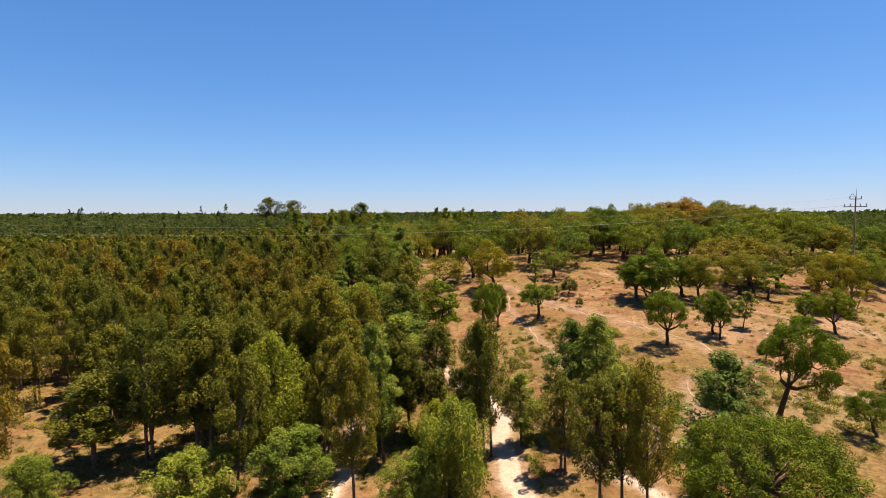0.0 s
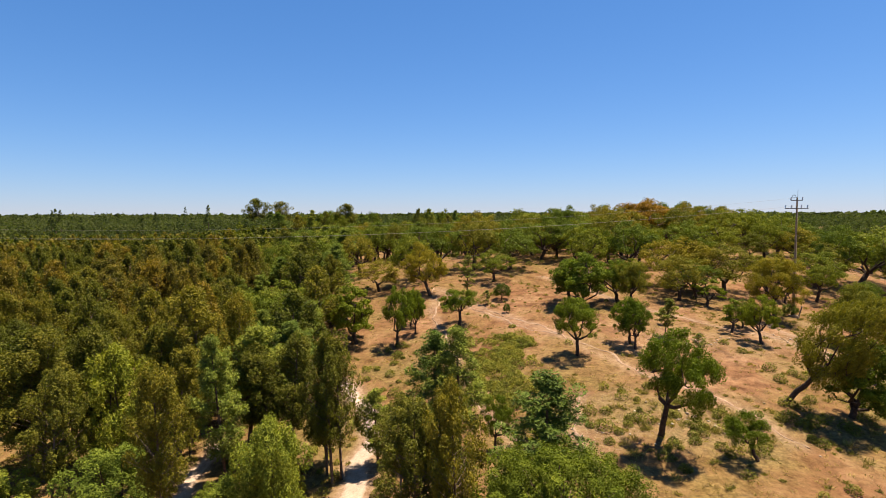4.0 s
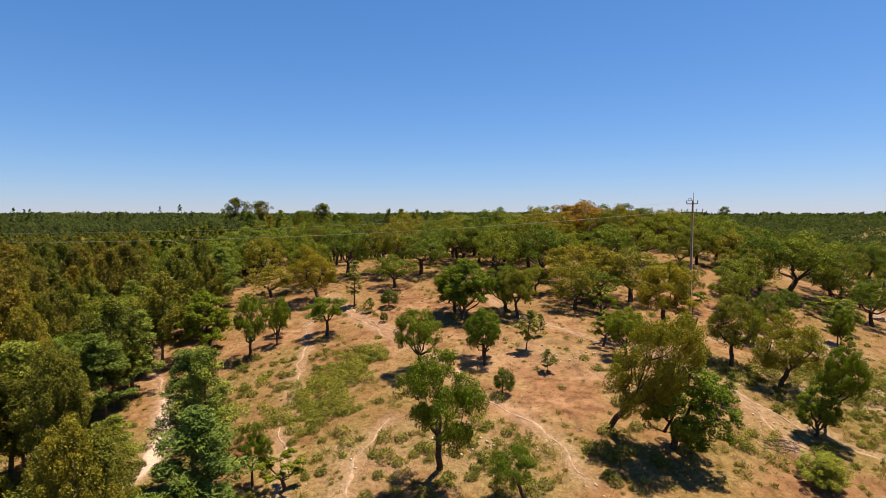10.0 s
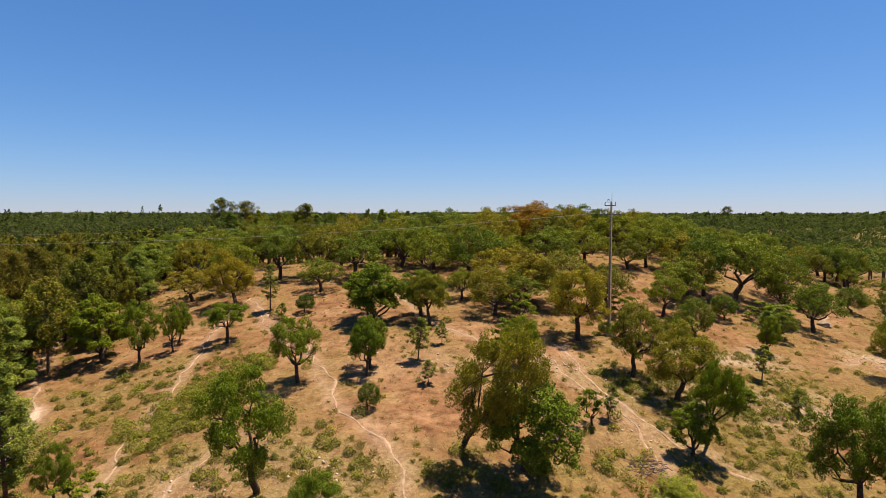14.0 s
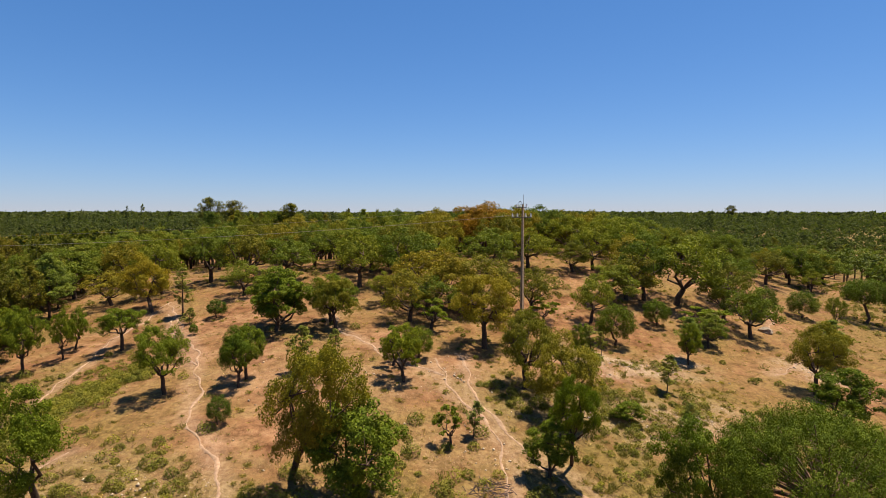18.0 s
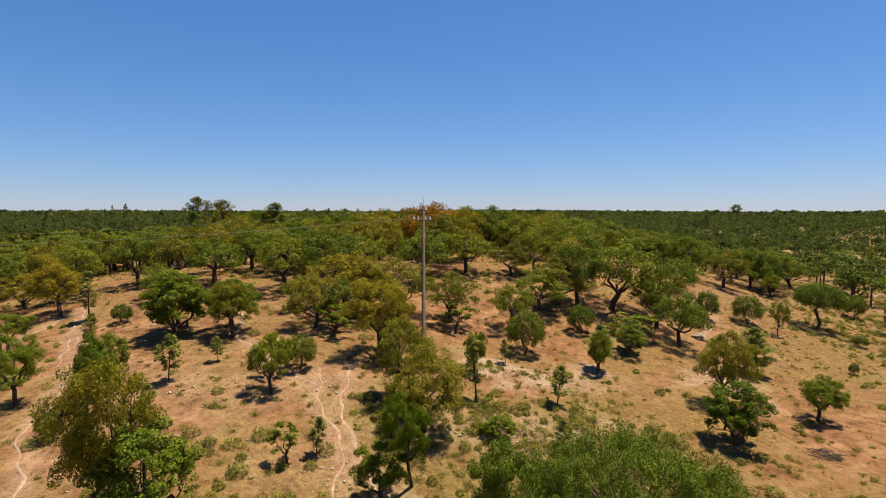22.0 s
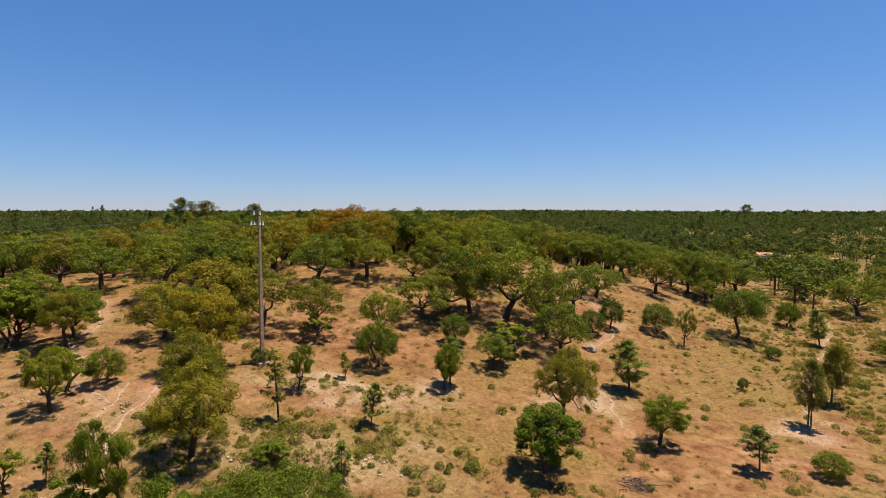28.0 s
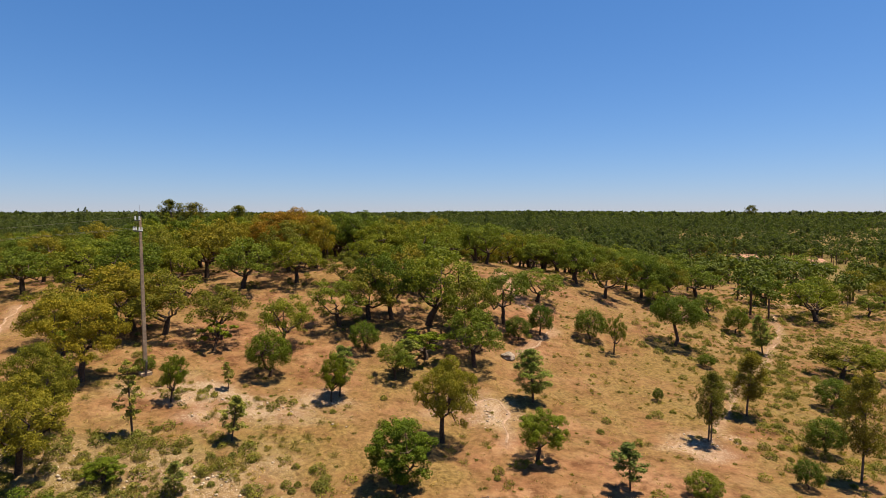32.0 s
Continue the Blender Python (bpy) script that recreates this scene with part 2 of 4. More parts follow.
# ---- the lie of the land ----
# heights of soft swells, row by row from near to far
SWELL_X = (-30, -5, 20, 45, 70, 95, 120, 145)
SWELL_Y = (25, 43, 61, 80, 108, 145)
SWELL = [
    (-0.55, -1.15, 0.46, -1.80, -2.76, -0.66, -0.89, -0.64),
    (0.07, -1.61, 0.99, 0.03, -1.74, 0.11, -0.35, -1.30),
    (0.14, -1.22, 0.34, 2.85, 0.98, 0.36, 0.72, -1.73),
    (0.30, 1.85, 0.63, -0.26, -1.04, -2.09, -0.35, -1.82),
    (0.35, 2.50, 3.28, 2.89, 5.02, 0.78, -1.18, -1.06),
    (2.22, 1.62, 1.92, 2.76, 4.05, 3.13, 1.49, -0.61),
]
SWELL_SIZE = 21.0


def land(x, y):
    """Height of the ground; x and y are numbers or arrays."""
    x, y = np.asarray(x, float), np.asarray(y, float)
    z = 2.0 + 0 * x
    for sy, row in zip(SWELL_Y, SWELL):
        for sx, h in zip(SWELL_X, row):
            z = z + h * np.exp(-((x - sx) ** 2 + (y - sy) ** 2) / (2 * SWELL_SIZE ** 2))
    far = np.clip((np.hypot(x - 40, y - 60) - 150) / 600, 0, None)
    z = z + 1.5 * (1 - np.exp(-far * 1.3))
    z = z + 5.0 * np.exp(-((x - 20) ** 2 / 120 ** 2 + (y - 245) ** 2 / 50 ** 2))
    z = z - 6.0 * np.exp(-((x - 270) / 110) ** 2 - ((y - 260) / 150) ** 2)
    z = z + 6.0 * np.exp(-((x + 80) / 75) ** 2 - ((y - 335) / 55) ** 2)
    z = z + far * 1.1 * np.sin(x / 310 + 0.6) * np.cos(y / 420 + 0.3)
    rim = np.clip((np.hypot(x, y) - 1900) / 1500, 0, 1)
    return z + rim * (1 + 4 * np.sin(x / 600 + 1.2))


def ground_z(x, y):
    return float(land(x, y))


def along(points, x, y):
    """Distance from (x, y), arrays, to a bent line."""
    best = np.full(np.shape(x), 1e9)
    for (ax, ay), (bx, by) in zip(points, points[1:]):
        dx, dy = bx - ax, by - ay
        u = np.clip(((x - ax) * dx + (y - ay) * dy) / (dx * dx + dy * dy), 0, 1)
        best = np.minimum(best, np.hypot(x - ax - u * dx, y - ay - u * dy))
    return best


# worn tracks: points and half width
TRACKS = [
    ([(4.0, 24), (4.6, 35.4), (4.9, 41), (4.7, 46.5), (2.6, 52), (0.8, 56.8)], 1.0),
    ([(0.8, 56.8), (-5.2, 63.6), (-21, 96), (-43, 174)], 0.4),
    ([(-9.5, 26), (-7.2, 35), (-6.6, 39.5), (-7.6, 46)], 0.75),
    ([(13, 27), (11.9, 33.5), (10.5, 37)], 0.7),
    ([(8.6, 86), (9.2, 70), (11.6, 60), (12.6, 51), (13.9, 46), (15.9, 41), (17, 36)], 0.28),
    ([(11.1, 81.3), (18.2, 71.3), (22.8, 64.3), (25.6, 58.4), (27.2, 53.6), (30.3, 49), (33.5, 44.6), (35, 40)], 0.28),
    ([(47, 68), (48.3, 60.9), (49.9, 55.9), (50.9, 52.8), (53, 50.3), (57, 47)], 0.34),
    ([(44.5, 66), (46.8, 60), (49.1, 55), (50.5, 51), (51, 45)], 0.3),
    ([(90, 92), (95.2, 102.3), (92, 110), (89.5, 118), (88.6, 130)], 0.34),
    ([(139.7, 133.9), (133.4, 118.7), (121.8, 100.7), (114.8, 90.5), (108, 78)], 0.28),
    ([(80.9, 74.1), (84, 77), (87, 79.4), (88.4, 77), (88, 70.5)], 0.34),
    ([(8.6, 86), (13.9, 76.1), (18.1, 68.7), (23, 63.5)], 0.3),
    ([(20.2, 38), (20.1, 43.5), (21, 49)], 0.3),
    ([(25, 91), (30.6, 82.7), (34, 74), (40, 66), (46, 62)], 0.34),
    ([(168, 163), (156, 151), (146, 144.5), (142.6, 148.8), (142.7, 163)], 0.3),
]
# stony or chalky spots: centre, radii, amount
STONY = [(64, 71, 12, 3.2, 1.0), (72, 73.5, 6, 2.5, 0.9), (105, 74, 5, 3.5, 1.0), (86.5, 75.5, 5, 5, 1.0), (59, 58.5, 10, 6, 0.5), (36, 60, 12, 7, 0.34), (50, 51, 7, 5, 0.3), (28, 44, 12, 6, 0.35), (67, 60, 9, 5, 0.65), (20, 42, 6, 5, 0.4), (47, 62, 7, 7, 0.34), (60, 69, 5, 3, 0.9)]
# straw cover: centre, radii, amount
GRASSY = [(78, 68, 16, 8, 0.95), (110, 92, 22, 18, 0.9), (92, 66, 12, 8, 0.15), (36, 56, 13, 10, 0.1), (58, 86, 16, 9, 0.12), (24, 44, 14, 9, 0.75), (16, 76, 12, 12, 0.12), (60, 48, 18, 7, 0.7), (90, 112, 9, 16, 0.15), (-25, 60, 22, 40, 0.6)]
# heath cover: centre, radii, amount
HEATH = [(138, 112, 32, 34, 0.26), (122, 84, 20, 16, 0.3), (150, 140, 30, 24, 0.3), (8, 60, 9, 8, 0.5), (24, 46, 10, 9, 0.35), (32, 43, 8, 5, 0.4), (41, 52, 8, 6, 0.25), (-20, 42, 26, 16, 0.4), (8, 40, 12, 10, 0.3), (57, 58, 13, 8, 0.85), (66, 63, 10, 6, 0.55), (28, 43, 14, 7, 0.34), (44, 45, 14, 6, 0.34), (13, 55, 9, 12, 0.4), (64, 71, 12, 4, 0.45), (122, 105, 18, 22, 0.34), (118, 72, 12, 10, 0.34), (0, 45, 12, 12, 0.6), (76, 58, 10, 5, 0.4), (105, 62, 12, 6, 0.3), (60, 50, 12, 7, 0.7)]


def spaced(lo, hi, step, a, b, growth):
    inner = list(np.arange(lo, hi, step))
    out, s, v = [], step, hi
    while v < b:
        out.append(v)
        s *= growth
        v += s
    left, s, v = [], step, lo
    while v > a:
        s *= growth
        v -= s
        left.append(v)
    return np.array(left[::-1] + inner + out)


def mesh_from(name, verts, faces, mat, smooth=False):
    me = bpy.data.meshes.new(name)
    verts = np.asarray(verts, np.float32)
    faces = np.asarray(faces, np.int32)
    n, k = faces.shape
    me.vertices.add(len(verts))
    me.vertices.foreach_set("co", verts.ravel())
    me.loops.add(n * k)
    me.loops.foreach_set("vertex_index", faces.ravel())
    me.polygons.add(n)
    me.polygons.foreach_set("loop_start", np.arange(0, n * k, k, dtype=np.int32))
    me.polygons.foreach_set("loop_total", np.full(n, k, np.int32))
    if smooth:
        me.polygons.foreach_set("use_smooth", np.ones(n, bool))
    me.materials.append(mat)
    me.update(calc_edges=True)
    return me


def build_ground():
    xs = spaced(-45, 165, 0.55, -4200, 4200, 1.12)
    ys = spaced(26, 128, 0.6, -1500, 4600, 1.12)
    X, Y = np.meshgrid(xs, ys)
    Z = land(X, Y)
    near = np.exp(-(np.clip(np.hypot(X - 50, Y - 60) - 110, 0, None) / 60) ** 2)
    r = np.random.default_rng(3)
    Z = Z + near * (0.05 * np.sin(X * 1.3 + 2 * np.sin(Y * 0.7)) * np.sin(Y * 1.1 + X * 0.4) + r.normal(0, 0.02, X.shape))
    nx, ny = len(xs), len(ys)
    i = np.arange((nx - 1) * (ny - 1))
    a = (i // (nx - 1)) * nx + i % (nx - 1)
    faces = np.stack([a, a + 1, a + nx + 1, a + nx], 1)
    me = mesh_from("ground", np.stack([X.ravel(), Y.ravel(), Z.ravel()], 1), faces, SOIL, True)
    sand = np.zeros(X.shape)
    for pts, width in TRACKS:
        d = along(pts, X + 0.5 * np.sin(Y * 0.35) + 0.2 * np.sin(Y * 1.1), Y + 0.5 * np.sin(X * 0.31))
        sand = np.maximum(sand, np.clip(1.5 - d / width, 0, 1.0) if width > 0.5 else 0.34 * np.clip(1.4 - d / 0.7, 0, 1))
    flat_x, flat_y = X, Y
    X = flat_x + 1.6 * np.sin(flat_y * 0.55 + 1.3 * np.sin(flat_x * 0.4)) + 0.8 * np.sin(flat_x * 1.3 + flat_y)
    Y = flat_y + 1.3 * np.sin(flat_x * 0.5 + 1.1 * np.sin(flat_y * 0.6)) + 0.7 * np.sin(flat_y * 1.5 - flat_x)
    stone = np.zeros(X.shape)
    for cx, cy, rx, ry, v in STONY:
        stone = np.maximum(stone, v * np.clip(1.6 - 1.6 * np.hypot((X - cx) / rx, (Y - cy) / ry), 0, 1))
    grass = np.full(X.shape, 0.5)
    for cx, cy, rx, ry, v in GRASSY:
        q = np.clip(1.7 - 1.7 * np.hypot((X - cx) / rx, (Y - cy) / ry), 0, 1)
        grass = grass * (1 - q) + v * q
    green = np.zeros(X.shape)
    for cx, cy, rx, ry, v in HEATH:
        green = np.maximum(green, v * np.clip(1.5 - 1.5 * np.hypot((X - cx) / rx, (Y - cy) / ry), 0, 1))
    green = np.maximum(green, np.clip((np.hypot(X - 35, Y - 95) - 115) / 70, 0, 0.9))
    col = me.color_attributes.new("cover", "FLOAT_COLOR", "POINT")
    col.data.foreach_set("color", np.stack([np.maximum(sand, stone * 0.35), grass, stone, green], -1).astype(np.float32).ravel())
    tagged(new("ground", me), "dry reddish sandy soil with straw, worn tracks and chalky stones", "ground", kind="structure")


build_ground()


def relief(x, y):
    return 0.05 * np.sin(x * 1.3 + 2 * np.sin(y * 0.7)) * np.sin(y * 1.1 + x * 0.4)


def footpath(points, half, seed):
    """A narrow trodden line: a strip of pale dust lying on the soil, wandering and uneven in width."""
    r = np.random.default_rng(seed)
    pts = []
    for (ax, ay), (bx, by) in zip(points, points[1:]):
        n = max(2, int(math.hypot(bx - ax, by - ay) / 0.22))
        pts += [(ax + (bx - ax) * k / n, ay + (by - ay) * k / n) for k in range(n)]
    p = np.array(pts)
    for _ in range(14):
        p[1:-1] = (p[:-2] + 2 * p[1:-1] + p[2:]) / 4
    s = np.arange(len(p)) * 0.22
    d = np.gradient(p, axis=0)
    d /= np.linalg.norm(d, axis=1)[:, None]
    side = np.stack([-d[:, 1], d[:, 0]], 1)
    p = p + side * (0.35 * np.sin(s * 0.55 + seed) + 0.14 * np.sin(s * 1.7 + 2 * seed))[:, None]
    wide = half * (0.75 + 0.4 * np.sin(s * 0.9 + seed * 2) * np.sin(s * 0.37) + r.normal(0, 0.12, len(p)))
    wide = np.clip(wide, 0.04, None)
    rows = []
    for k, up in ((-1.0, 0.0), (-0.4, 0.045), (0.4, 0.045), (1.0, 0.0)):
        q = p + side * (k * wide + r.normal(0, 0.03, len(p)))[:, None]
        rows.append(np.stack([q[:, 0], q[:, 1], land(q[:, 0], q[:, 1]) + relief(q[:, 0], q[:, 1]) + up], 1))
    V = np.stack(rows, 1).reshape(-1, 3)
    i = np.arange(len(p) - 1) * 4
    F = np.concatenate([np.stack([i + j, i + j + 1, i + j + 5, i + j + 4], 1) for j in range(3)])
    tagged(new("footpath", mesh_from("footpath", V, F, DUST, True)), "narrow pale trodden footpath winding over dry soil", "footpath", kind="structure")


DUST = bark_material("pale_path_dust", (0.20, 0.12, 0.072), (0.335, 0.23, 0.15), 3.0)
for k, (pts, width) in enumerate(TRACKS):
    if width <= 0.5:
        footpath(pts, width * 0.48, k)


# ---- building trees ----
def quads(centres, size, outward, tilt=0.6, length=1.5, r=None, hang=0.0, up=0.6):
    """Leaf blades: a lozenge at each centre, facing more or less outward. Gives verts and faces."""
    n = len(centres)
    nrm = outward * (1 - tilt) + r.normal(0, 1, (n, 3)) * tilt
    nrm[:, 2] += up
    nrm /= np.linalg.norm(nrm, axis=1)[:, None] + 1e-9
    ax = r.normal(0, 1, (n, 3))
    ax[:, 2] -= hang
    ax -= nrm * (ax * nrm).sum(1)[:, None]
    ax /= np.linalg.norm(ax, axis=1)[:, None] + 1e-9
    side = np.cross(nrm, ax)
    s = (size * r.uniform(0.6, 1.4, n))[:, None]
    v = np.stack([centres - ax * s * length * 0.5, centres + side * s * 0.42 + nrm * s * 0.12, centres + ax * s * length * 0.5, centres - side * s * 0.42 - nrm * s * 0.06], 1)
    f = np.arange(n * 4).reshape(n, 4)
    return v.reshape(-1, 3), f


def clumps(centres, radii, count, size, r, middle, tilt=0.6, flat=0.75, length=1.5, hang=0.0, up=0.6, inner=0.35):
    """Leaves spread in the shells of many small clumps."""
    k = len(centres)
    w = radii ** 2 / (radii ** 2).sum()
    who = r.choice(k, count, p=w)
    d = r.normal(0, 1, (count, 3))
    d /= np.linalg.norm(d, axis=1)[:, None]
    rad = radii[who] * r.uniform(inner, 1.0, count) ** 0.5
    p = centres[who] + d * rad[:, None] * np.array([1, 1, flat])
    out = d * 0.6 + 0.4 * (p - middle) / (np.linalg.norm(p - middle, axis=1)[:, None] + 1e-6)
    return quads(p, size, out, tilt, length, r, hang, up)


def tube(points, radii, sides=7):
    """A tapered bent stem. Gives verts and faces."""
    V, F = [], []
    points = [Vector(p) for p in points]
    for i, p in enumerate(points):
        d = (points[min(i + 1, len(points) - 1)] - points[max(i - 1, 0)]).normalized()
        a = d.orthogonal().normalized()
        b = d.cross(a)
        for j in range(sides):
            t = 2 * math.pi * j / sides
            V.append(p + (a * math.cos(t) + b * math.sin(t)) * radii[i])
    for i in range(len(points) - 1):
        for j in range(sides):
            q, w = i * sides + j, i * sides + (j + 1) % sides
            F.append((q, w, w + sides, q + sides))
    return [tuple(v) for v in V], F


def wood(name, stems, mat):
    """Trunk and limbs as one joined mesh: every limb grows from the nearest point of what is there."""
    V, F = np.zeros((0, 3)), []
    for points, radii, sides in stems:
        v, f = tube(points, radii, sides)
        base = len(V)
        for a, b, c, d in f:
            F += [(a + base, b + base, c + base), (a + base, c + base, d + base)]
        if base:
            near = int(np.argmin(((V - np.array(v[0])) ** 2).sum(1)))
            F += [(near, base + k, base + (k + 1) % sides) for k in range(sides)]
        V = np.concatenate([V, np.array(v)])
    return mesh_from(name, V, F, mat, True)


def bent(a, b, r, sag=0.12, n=5, wander=0.07):
    a, b = Vector(a), Vector(b)
    L = (b - a).length
    out = []
    for i in range(n):
        u = i / (n - 1)
        o = Vector(r.normal(0, 1, 3)) * L * wander * math.sin(u * math.pi)
        out.append(a.lerp(b, u) + o - Vector((0, 0, 1)) * L * sag * math.sin(u * math.pi))
    return out


PROTOS = {}


def proto(key, name, label, category, trunk_me, crown_me, size):
    """Keep a tree's meshes, with the height and width that they really have."""
    co = np.empty(len(crown_me.vertices) * 3, np.float32)
    crown_me.vertices.foreach_get("co", co)
    co = co.reshape(-1, 3)
    lo, hi = np.percentile(co, 1.0, axis=0), np.percentile(co, 99.0, axis=0)
    size = (float(hi[2]), float(hi[0] - lo[0] + hi[1] - lo[1]) / 2)
    PROTOS.setdefault(key, []).append((name, label, category, trunk_me, crown_me, size))


def oak_proto(key, seed, leaf, label, h=7.5, w=7.5, leaves=35000, size=0.083, name="cork_oak", low=0.26, fork_at=0.26, lobes=26):
    """A dark forked trunk under a crown of rounded lobes, each lobe a heap of leafy lumps."""
    r = np.random.default_rng(seed)
    fork = h * r.uniform(fork_at - 0.05, fork_at + 0.05)
    off = Vector((r.uniform(-0.6, 0.6), r.uniform(-0.6, 0.6), 0)) * h / 7.5
    top = Vector((off.x, off.y, fork))
    th = 0.036 * h
    stems = [(bent((0, 0, -0.4), top, r, 0.0, wander=0.03), [th * 1.35, th * 1.05, th, th * 0.9, th * 0.85], 9)]
    C, R, limbs = [], [], []
    mid_z, half = h * (low + (1 - low) * 0.43), h * (1 - low) * 0.53
    n = int(r.integers(5, 8))
    for i in range(n):
        a = 2 * math.pi * (i + r.uniform(-0.3, 0.3)) / n
        reach = w * r.uniform(0.2, 0.36)
        end = Vector((off.x + reach * math.cos(a), off.y + reach * math.sin(a), mid_z + half * r.uniform(-0.3, 0.4)))
        pts = bent(top, end, r, 0.08)
        limbs.append(pts)
        stems.append((pts, [th * 0.62, th * 0.5, th * 0.4, th * 0.28, th * 0.13], 6))
    for i in range(lobes):
        z = 1.0 - 1.7 * (i + r.uniform(0.1, 0.9)) / lobes
        a = i * 2.39996 + r.uniform(-0.5, 0.5)
        q = math.sqrt(max(0.0, 1 - z * z))
        k = r.uniform(0.62, 1.02) if i % 4 else r.uniform(0.95, 1.12)
        lr = w * r.uniform(0.095, 0.165)
        c = Vector((off.x + q * math.cos(a) * w * 0.39 * k, off.y + q * math.sin(a) * w * 0.39 * k, mid_z + z * half * 0.86 * k))
        near = min((p for limb in limbs for p in limb[1:]), key=lambda p: (p - c).length)
        stems.append(([near, near.lerp(c, 0.6) + Vector((0, 0, -0.04 * w)), c], [th * 0.24, th * 0.15, th * 0.06], 4))
        for j in range(int(r.integers(9, 15))):
            d = Vector(r.normal(0, 1, 3)).normalized()
            d.z = d.z if d.z > -0.3 else -d.z
            C.append(c + Vector((d.x * lr, d.y * lr, d.z * lr * 0.8)) * r.uniform(0.55, 1.05))
            R.append(lr * r.uniform(0.26, 0.52))
    C, R = np.array([tuple(c) for c in C]), np.array(R)
    v, f = clumps(C, R, leaves, size, r, np.array([off.x, off.y, mid_z]), 0.33, 0.85, up=0.12, inner=0.5)
    proto(key, name, label, "tree", wood("trunk", stems, BARK_OAK), mesh_from("crown", v, f, leaf), (h, w))


def pine_proto(key, seed, leaf, label, h=7.0, w=3.6, leaves=19000, size=0.042, name="pine", bare=0.25, levels=12):
    r = np.random.default_rng(seed)
    th = 0.0105 * h
    lean = r.uniform(-0.25, 0.25, 2)
    stems = [([(0, 0, -0.4), (lean[0] * 0.5, lean[1] * 0.5, h * 0.5), (lean[0], lean[1], h * 0.97)], [th * 1.2, th * 0.8, th * 0.15], 7)]
    C, R = [], []
    for i in range(levels):
        u = i / (levels - 1)
        z = h * (bare + (0.96 - bare) * u)
        reach = w * 0.5 * (1.0 - u) ** 0.7 * (0.6 + 0.4 * min(1.0, u * 4)) * r.uniform(0.65, 1.15) + 0.14
        if i == 0:
            reach *= 0.6
        n = int(r.integers(3, 6))
        for j in range(n):
            a = 2 * math.pi * (j + r.uniform(0, 0.8)) / n + i
            rr = reach * r.uniform(0.55, 1.0)
            e = Vector((lean[0] * u + rr * math.cos(a), lean[1] * u + rr * math.sin(a), z + rr * 0.32))
            stems.append(([(lean[0] * u, lean[1] * u, z), e], [th * 0.3 * (1.1 - u), th * 0.1], 4))
            for s in (0.5, 0.7, 0.85, 1.0):
                c = Vector((lean[0] * u, lean[1] * u, z)).lerp(e, s)
                C.append(c + Vector(r.normal(0, 1, 3)) * w * 0.035)
                R.append(w * r.uniform(0.04, 0.08))
    C.append(Vector((lean[0], lean[1], h * 0.97)))
    R.append(w * 0.06)
    C, R = np.array([tuple(c) for c in C]), np.array(R)
    v, f = clumps(C, R, leaves, size, r, np.array([0, 0, h * 0.4]), 0.6, 1.1, 3.0, -1.0, 0.6)
    proto(key, name, label, "tree", wood("trunk", stems, BARK_PINE), mesh_from("crown", v, f, leaf), (h, w))


def round_proto(key, seed, leaf, label, h=4.0, w=3.6, low=0.13, leaves=19000, size=0.042, name="stone_pine", dome=1.0, n=170):
    """A dense rounded crown on a short stem."""
    r = np.random.default_rng(seed)
    th = 0.028 * h
    mid = np.array([0, 0, h * (low + (1 - low) * 0.45)])
    stems = [(bent((0, 0, -0.4), (0.1, 0.05, h * 0.7), r, 0), [th * 1.3, th, th * 0.9, th * 0.7, th * 0.3], 7)]
    C, R = [], []
    for i in range(n):
        z = 1 - 1.75 * (i + 0.5) / n
        a = i * 2.39996 + r.uniform(-0.4, 0.4)
        q = math.sqrt(max(0, 1 - z * z))
        k = r.uniform(0.72, 1.08)
        p = mid + np.array([q * math.cos(a) * w * 0.42 * k, q * math.sin(a) * w * 0.42 * k, (z * h * (1 - low) * 0.47 * k if z > 0 else z * h * (1 - low) * 0.40 * dome * k)])
        C.append(p)
        R.append(w * r.uniform(0.65, 1.1) / math.sqrt(n))
        if i % 9 == 0:
            stems.append(([(0.05, 0.02, h * 0.5), tuple(p)], [th * 0.4, th * 0.1], 4))
    v, f = clumps(np.array(C), np.array(R), leaves, size, r, mid, 0.36, 1.3, 2.6, -1.0, 0.15)
    proto(key, name, label, "tree", wood("trunk", stems, BARK_PINE), mesh_from("crown", v, f, leaf), (h, w))


